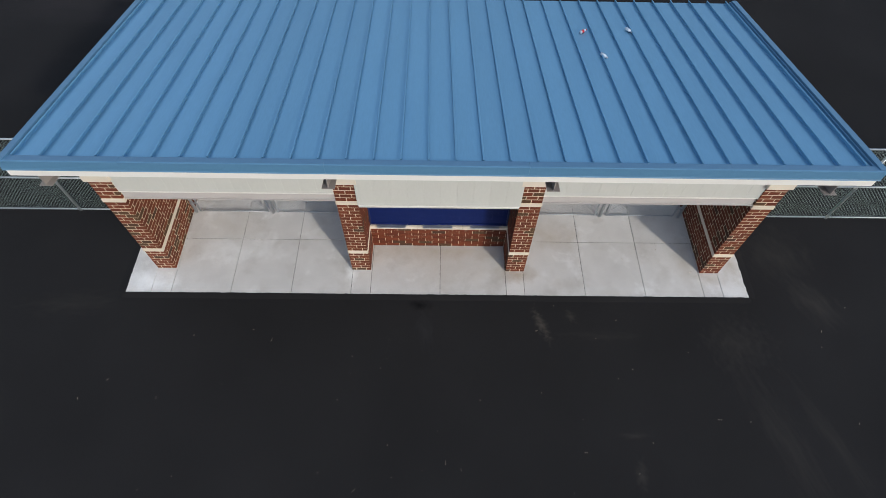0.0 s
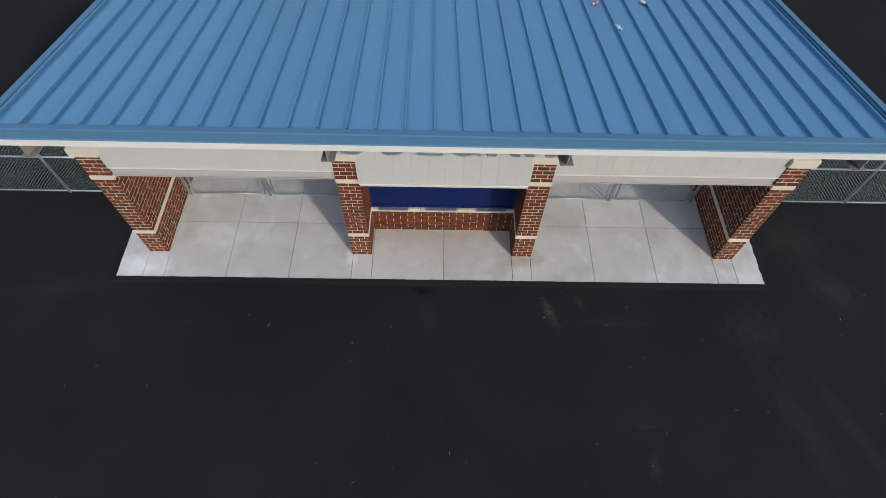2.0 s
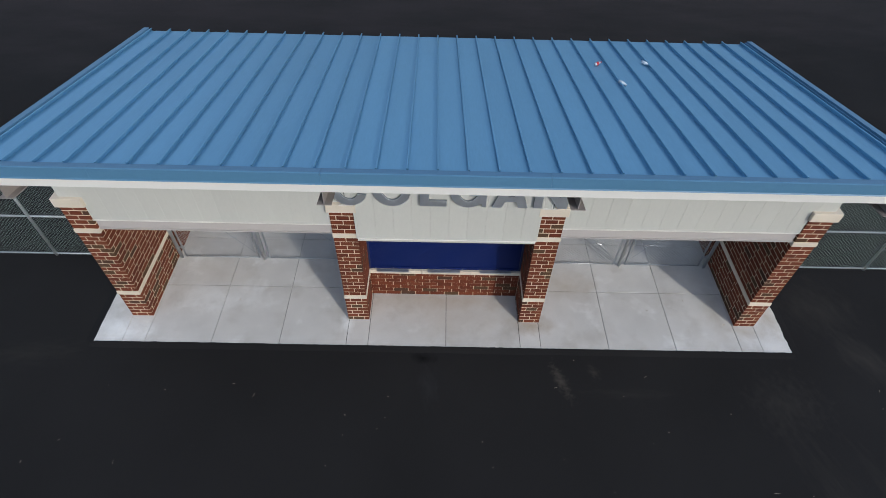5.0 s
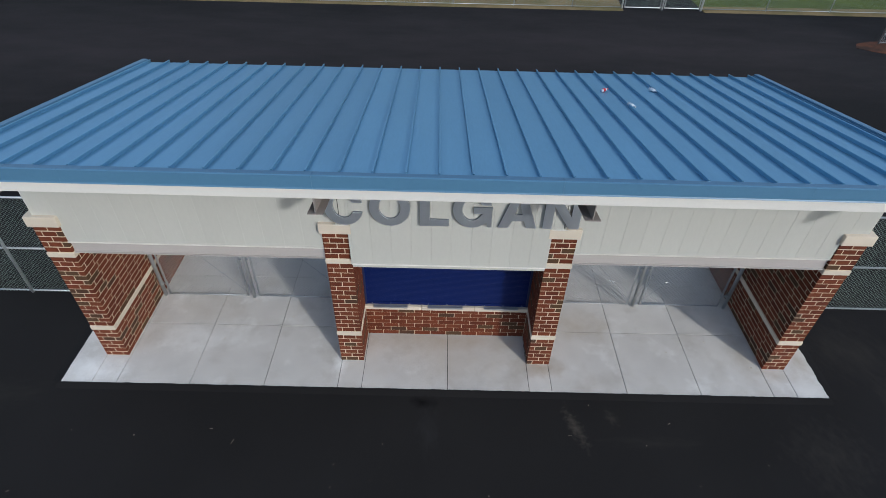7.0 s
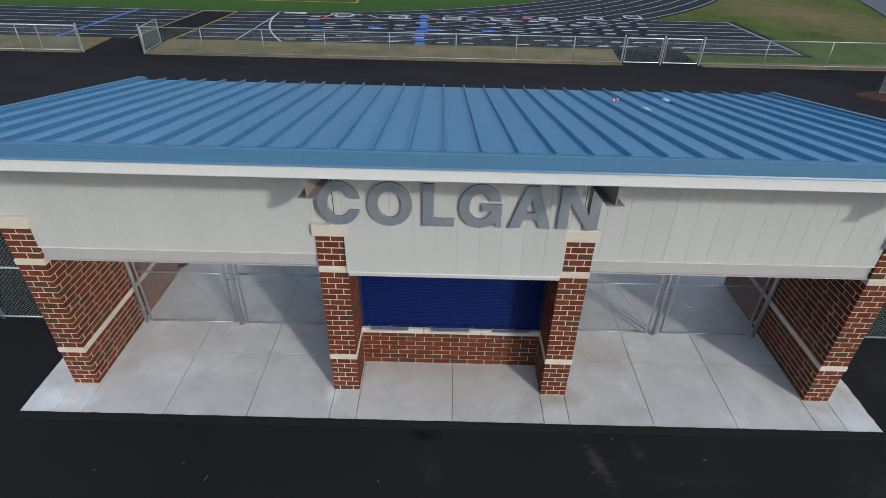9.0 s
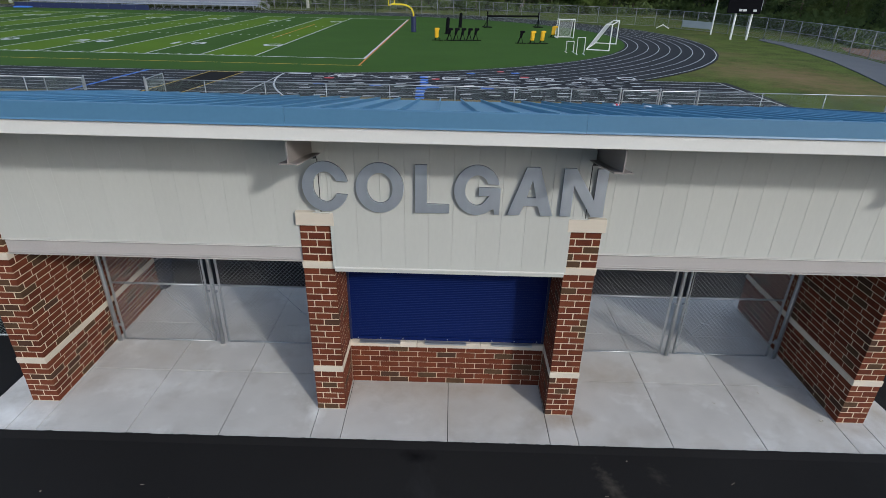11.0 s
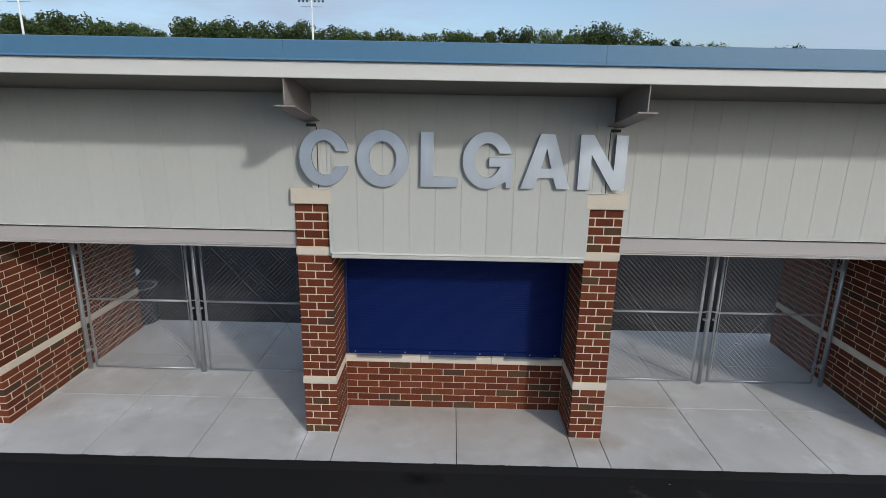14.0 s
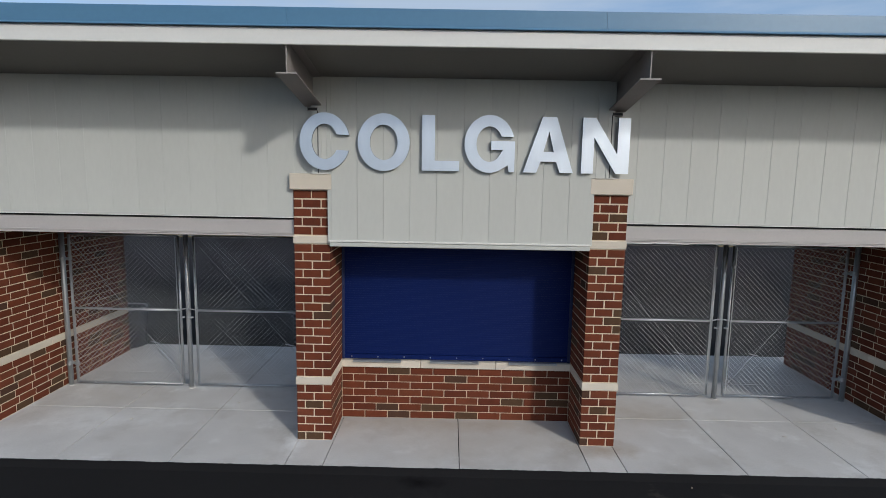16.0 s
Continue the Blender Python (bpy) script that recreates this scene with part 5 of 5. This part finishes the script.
def soccer_goal(x, y, ang, w, h, d):
    t = thing("soccer_goal", "white tubular soccer goal with a net", "soccer goal", group="soccer goals", at=(x, y, GZ))
    t.rotation_euler = (0, 0, ang)
    r = 0.055
    for s in (0, w):
        part("upright", T((s, 0, 0), (s, 0, h), r, 8), M_WPIPE, t)
        part("side_bar", T((s, 0, r), (s, d, r), r, 8), M_WPIPE, t)
        part("stay", T((s, 0.6, h), (s, d, r), r * 0.7, 8), M_WPIPE, t)
        part("top_bar", T((s, 0, h), (s, 0.6, h), r, 8), M_WPIPE, t)
    part("crossbar", T((0, 0, h), (w, 0, h), r, 8), M_WPIPE, t)
    part("back_bar", T((0, d, r), (w, d, r), r, 8), M_WPIPE, t)
    bm = bmesh.new()
    n = 18
    for i in range(n + 1):
        tube(bm, (w * i / n, 0.6, h), (w * i / n, d, 0.05), 0.013, 3)
        tube(bm, (0, 0.6 + (d - 0.6) * i / n, h - (h - 0.05) * i / n), (w, 0.6 + (d - 0.6) * i / n, h - (h - 0.05) * i / n), 0.013, 3)
    part("net", bm, M_WHITE, t)


soccer_goal(15.4, 51.2, radians(70), 7.3, 2.44, 2.2)
soccer_goal(12.5, 63.8, radians(8), 1.9, 2.1, 1.2)
for x, y, h in ((11.2, 49.5, 1.0), (11.9, 48.0, 1.5)):
    t = thing("hurdle_frame", "white tubular frame standing on the turf", "frame", group="white frames on the turf", at=(x, y, GZ))
    for s in (-0.35, 0.35):
        part("leg", T((s, 0, 0), (s, 0, h), 0.03, 8), M_WPIPE, t)
        part("foot", T((s, -0.5, 0.03), (s, 0.5, 0.03), 0.03, 8), M_WPIPE, t)
    part("bar", T((-0.35, 0, h), (0.35, 0, h), 0.03, 8), M_WPIPE, t)
t = thing("banner", "plain white banner hung on the far fence", "banner", at=(35.6, 80.9, 0.0))
t.rotation_euler = (0, 0, radians(-62))
part("cloth", B(-2.6, 2.6, -0.02, 0.02, 0.2, 1.15), M_WHITE, t)
t = thing("ground_marker", "low white A-shaped marker standing on the grass", "marker", at=(31.6, 83.5, -0.2))
for s in (-1, 1):
    part("plank", T((s * 0.95, 0, 0.1), (0, 0, 0.62), 0.06, 6), M_WPIPE, t)

# ---- things on the roof ----
for x, y, red in ((2.75, 3.07, True), (3.66, 3.15, False), (2.98, 2.15, False)):
    t = thing("plastic_bottle", "small clear plastic bottle with red cap and label on the roof" if red else "small clear plastic bottle lying on the roof", "bottle", group="bottles on the roof", at=(x, y, roof_z(y) - 0.005 - 0.0013 * (x + 6.4)))
    t.rotation_euler = (0, 0, radians(35 if red else -50))
    part("body", T((-0.07, 0, 0), (0.035, 0, 0), 0.030, 12), M_CLEAR, t, smooth=True)
    part("neck", T((0.035, 0, 0), (0.07, 0, 0), 0.030, 12, 0.013), M_CLEAR, t)
    part("cap", T((0.07, 0, 0), (0.09, 0, 0), 0.015, 12), M_CAPRED if red else M_WHITE, t)
    part("label_band", T((-0.04, 0, 0), (0.015, 0, 0), 0.031, 12), M_CAPRED if red else M_CLEAR, t)

# ---- litter on the slab and the asphalt ----
for x, y, a in ((5.72, 0.02, 0.4), (5.05, 0.62, 1.9), (4.22, 0.35, 2.6), (-4.3, 0.45, 1.1), (-3.1, 1.05, 0.2)):
    t = thing("dry_leaf", "small curled pale dry leaf on the concrete slab", "leaf", group="dry leaves on the slab", at=(x, y, 0.0))
    t.rotation_euler = (0, 0, a)
    w = 0.036 if x > 5.5 else 0.020
    bm = bmesh.new()
    rows = []
    for u, h, zc in ((-1.0, 0.05, 0.010), (-0.45, 0.5, 0.003), (0.2, 0.55, 0.001), (0.7, 0.3, 0.005), (1.0, 0.04, 0.012)):
        rows.append([bm.verts.new((u * w, k * h * w, zc + 0.007 * k * k + d)) for d in (0.0, 0.0015) for k in (-1, 0, 1)])
    for p, q in zip(rows, rows[1:]):
        for k in (0, 1, 3, 4):
            bm.faces.new((p[k], q[k], q[k + 1], p[k + 1]))
        bm.faces.new((p[0], q[0], q[3], p[3]))
        bm.faces.new((p[2], q[2], q[5], p[5]))
    for r in (rows[0], rows[-1]):
        bm.faces.new((r[0], r[1], r[4], r[3]))
        bm.faces.new((r[1], r[2], r[5], r[4]))
    bmesh.ops.recalc_face_normals(bm, faces=bm.faces[:])
    part("blade", bm, M_LEAFDRY, t)
    part("stalk", T((w * 0.95, 0, 0.012), (w * 1.5, w * 0.1, 0.006), 0.0012, 5), M_DEBRIS, t)

rl = random.Random(11)
bm = bmesh.new()
for i in range(95):
    x, y = rl.uniform(-9, 9), rl.uniform(-9, -0.8)
    if rl.random() < 0.3:
        a, L = rl.uniform(0, math.pi), rl.uniform(0.03, 0.10)
        tube(bm, (x, y, -0.015), (x + L * math.cos(a), y + L * math.sin(a), -0.012), 0.0035, 4)
    else:
        s = rl.uniform(0.004, 0.010)
        box(bm, x - s, x + s, y - s * 0.7, y + s * 0.7, -0.02, -0.012)
tagged(part("litter", bm, M_DEBRIS), "scattered dry twigs and leaf bits on the asphalt", "litter", kind="stuff")


t = thing("trash_can", "round dark navy trash can with a pale rim on concrete", "trash can", at=(-6.09, 3.59, -0.012))
bm = bmesh.new()
prof = [(0.0, 0.0), (0.225, 0.0), (0.235, 0.012), (0.292, 0.74), (0.280, 0.74), (0.226, 0.03), (0.0, 0.03)]
rows = [[bm.verts.new((r * math.cos(2 * math.pi * i / 28), r * math.sin(2 * math.pi * i / 28), z)) for i in range(28)] for r, z in prof[1:-1]]
for p, q in zip(rows, rows[1:]):
    for i in range(28):
        bm.faces.new((p[i], p[(i + 1) % 28], q[(i + 1) % 28], q[i]))
bm.faces.new(rows[0][::-1])
bm.faces.new(rows[-1])
part("body", bm, M_CAN, t, smooth=True)
for z, r, w in ((0.745, 0.292, 0.012), (0.50, 0.276, 0.006), (0.24, 0.257, 0.006)):
    bm = bmesh.new()
    pts = [(r * math.cos(2 * math.pi * i / 28), r * math.sin(2 * math.pi * i / 28), z) for i in range(28)]
    for p, q in zip(pts, pts[1:] + pts[:1]):
        tube(bm, p, q, w, 6)
    part("rim" if z > 0.7 else "hoop", bm, M_FGALV if z > 0.7 else M_NAVY, t, "pale grey rolled rim" if z > 0.7 else "")
sheet("pavement_mark", [(-8.55, 6.1), (-8.15, 6.02), (-7.95, 6.25), (-7.86, 6.5), (-7.95, 6.8), (-8.15, 7.0), (-8.55, 6.95)], -0.03, -0.0165, M_WHITE, "worn white painted mark on the asphalt behind the pavilion", "paint mark")


# ---- trees ----
def tree_mesh(seed, h, spread, conifer=False):
    """Trunk and limbs in one mesh, a crown of many small leaf sprays in another."""
    r = random.Random(seed)
    tb = bmesh.new()
    base = h * (0.12 if not conifer else 0.1)
    lean = Vector((r.uniform(-0.5, 0.5), r.uniform(-0.5, 0.5), 0))
    p0, p1, p2 = Vector((0, 0, -0.3)), Vector((0, 0, h * 0.5)) + lean * 0.5, Vector((0, 0, h * 0.93)) + lean
    tube(tb, p0, p1, h * 0.014, 7, h * 0.009)
    tube(tb, p1, p2, h * 0.009, 6, h * 0.002)
    blobs = []
    n = 52
    for i in range(n):
        f = (i + r.random()) / n
        zz = base + (h * 0.97 - base) * f
        if conifer:
            rad = spread * (1.05 - f) * 0.8
        else:
            rad = spread * (math.sin(math.pi * (0.14 + 0.80 * f)) ** 0.6)
        a = i * 2.4 + r.uniform(-0.6, 0.6)
        rr = rad * r.uniform(0.35, 1.0)
        c = Vector((math.cos(a) * rr, math.sin(a) * rr, zz)) + lean * f
        blobs.append((c, r.uniform(0.55, 1.0) * (0.9 + 0.11 * spread) * (1.05 if not conifer else 0.8)))
        if i % 3 == 0:
            tube(tb, Vector((0, 0, max(zz - 1.2, 1.0))) + lean * f, c, h * 0.004, 4, h * 0.0015)
    verts, faces, normals = [], [], []
    for c, br in blobs:
        for j in range(76):
            d = Vector((r.gauss(0, 1), r.gauss(0, 1), r.gauss(0, 0.8))).normalized()
            q = c + d * br * r.uniform(0.55, 1.15)
            nrm = (d + Vector((r.uniform(-0.7, 0.7), r.uniform(-0.7, 0.7), r.uniform(-0.3, 0.9)))).normalized()
            u = nrm.orthogonal().normalized()
            w = nrm.cross(u)
            s = r.uniform(0.11, 0.25)
            k = len(verts)
            verts += [q - u * s - w * s * 0.6, q + u * s * 0.2 - w * s, q + u * s + w * s * 0.3, q - u * s * 0.1 + w * s]
            faces.append((k, k + 1, k + 2, k + 3))
            soft = (d * 0.6 + nrm * 0.3 + Vector((0, 0, 0.35))).normalized()
            normals += [soft] * 4
    me = bpy.data.meshes.new("crown")
    me.from_pydata([tuple(v) for v in verts], [], faces)
    me.normals_split_custom_set_from_vertices([tuple(v) for v in normals])
    return tb, me


KINDS = []
for i, (h, sp, con) in enumerate(((18, 4.6, False), (20, 5.2, False), (16, 4.8, False), (21, 4.4, False), (19, 4.8, True), (17, 5.0, True), (8, 2.1, False), (7, 1.7, False))):
    tb, me = tree_mesh(20 + i, h, sp, con)
    me.materials.append(M_LEAF[3] if i > 5 else M_LEAF[2] if con else M_LEAF[i % 2])
    KINDS.append((mesh_of("trunk", tb, M_BARK), me, h, con))
rt = random.Random(5)


def plant(x, y, height, kinds):
    trunk, crown, h, con = KINDS[rt.choice(kinds)]
    lab = "slender bright green sapling before the woods" if h < 9 else "tall dark pine at the edge of the woods" if con else "tall leafy green tree at the edge of the woods"
    t = thing("tree", lab, "tree", group="trees of the woods", at=(x, y, -0.2))
    s = height / h
    t.scale = (s * rt.uniform(0.9, 1.25), s * rt.uniform(0.9, 1.25), s)
    t.rotation_euler = (0, 0, rt.uniform(0, 6.28))
    part("trunk", trunk, None, t)
    part("crown", crown, None, t)


SKYLINE = ((-150, 23.5), (-93, 23.2), (-78, 22.0), (-70, 20.3), (-64, 22.8), (-51, 22.9), (-41, 21.4), (-37, 22.3), (-26, 21.1), (-16, 20.7), (-3, 20.6), (4, 21.8), (13, 21.0), (23, 22.0), (27, 20.6), (33, 23.2), (40, 23.2), (44, 20.2), (51, 21.1), (58, 19.3), (71, 17.6), (81, 18.5), (87, 16.8), (97, 16.9), (104, 14.8), (160, 13.5))


def skyline(x):
    """The height of the woods along the far side."""
    for (xa, ha), (xb, hb) in zip(SKYLINE, SKYLINE[1:]):
        if x <= xb:
            return ha + (hb - ha) * max(0.0, x - xa) / (xb - xa)
    return SKYLINE[-1][1]


x = -150.0
while x < 150:
    for row in range(4):
        px = x + rt.uniform(-1.4, 1.4) + row * 1.1
        py = 127 + row * 4.5 + rt.uniform(-1.5, 1.5) - (0.05 * max(0, -px - 60)) + (3 if px > 30 else 0)
        hh = skyline(px)
        hh *= rt.uniform(0.93, 1.02) if row in (1, 2) else rt.uniform(0.86, 0.97)
        if row == 0:
            hh *= rt.uniform(0.45, 0.85)
        plant(px, py, hh, (0, 1, 1, 2, 3) if px < 8 else (0, 2, 3, 4, 5, 1))
    x += 4.9
for k in range(34):
    px = -110 + 200 * ((k * 0.618) % 1)
    if px > 10 and k % 3:
        continue
    plant(px, 122.8 + rt.uniform(0, 1.5) - 0.05 * max(0, -px - 60) + (2 if px > 30 else 0), rt.uniform(4.5, 10.5), (6, 7))
for k in range(30):
    f = (k + rt.random()) / 30
    py = 60 + 64 * f
    px = 52.5 + 5.5 * rt.random() + (2.5 if k % 2 else 0.0) - 4.0 * max(0.0, 0.25 - f) / 0.25
    plant(px, py, (7.5 + 7.0 * f) * rt.uniform(0.8, 1.05), (2, 4, 5, 3))
vs, fs = [], []
for i in range(12500):
    if i < 9000:
        x = rt.uniform(-170, 150)
        y = 122.5 + rt.random() ** 2 * 6 - (0.05 * max(0, -x - 60)) + (2 if x > 30 else 0)
    else:
        f = rt.random()
        x, y = 49.5 - 3.5 * max(0.0, 0.2 - f) / 0.2 + rt.random() ** 2 * 5, 60 + 66 * f
    zz = -0.2 + rt.random() * (1.4 + 1.6 * noise.noise(Vector((x * 0.12, y * 0.1, 3))) + (max(0.0, y - 122) if i < 9000 else x - 48) * 0.25)
    c = Vector((x, y, max(zz, -0.1)))
    n = Vector((rt.gauss(0, 1), rt.gauss(-0.6, 1), rt.gauss(0.5, 1))).normalized()
    u = n.orthogonal().normalized() * rt.uniform(0.2, 0.5)
    w = n.cross(u)
    k = len(vs)
    vs += [c - u - w * 0.6, c + u * 0.2 - w, c + u + w * 0.4, c - u * 0.2 + w]
    fs.append((k, k + 1, k + 2, k + 3))
me = bpy.data.meshes.new("undergrowth")
me.from_pydata([tuple(v) for v in vs], [], fs)
me.materials.append(M_LEAF[1])
tagged(part("undergrowth", me, None), "dense green undergrowth at the foot of the woods", "bushes", kind="stuff")
for i in range(9):
    x = rt.uniform(5, 95)
    t = thing("bare_trunk", "thin pale bare tree trunk before the dark woods", "tree trunk", group="bare trunks", at=(x, 124.0 + rt.uniform(0, 2) + (2 if x > 30 else 0), -0.3))
    h, l = rt.uniform(7, 13), rt.uniform(-1.2, 1.8)
    part("stem", T((0, 0, 0), (l, 0, h), 0.16, 6, 0.05), M_PALEBARK, t)
    part("limb", T((l * 0.6, 0, h * 0.6), (l * 0.6 + rt.uniform(-1.5, 1.5), 0.3, h * 0.8), 0.06, 5, 0.02), M_PALEBARK, t)


# ---- bricks, last ----
lay_pier(col_l, LX0, LX1, 0.0, 0.73, range(30), (7, 24))
lay_pier(col_r, RX0, RX1, 0.0, 0.73, range(30), (7, 24))
lay_pier(wall_w, WX0, WX1, 0.0, 3.27, range(30), (7, 24), west=False)
lay_pier(wall_e, EX0, EX1, 0.0, 3.27, range(30), (7, 24), east=False)
for k in range(7):
    x = LX1 - (0.1524 if k % 2 else 0.0)
    while x < RX0 - 0.02:
        brick(booth, max(x, LX1), min(x + 0.3048, RX0), 0.666, 0.772, k)
        x += 0.3048
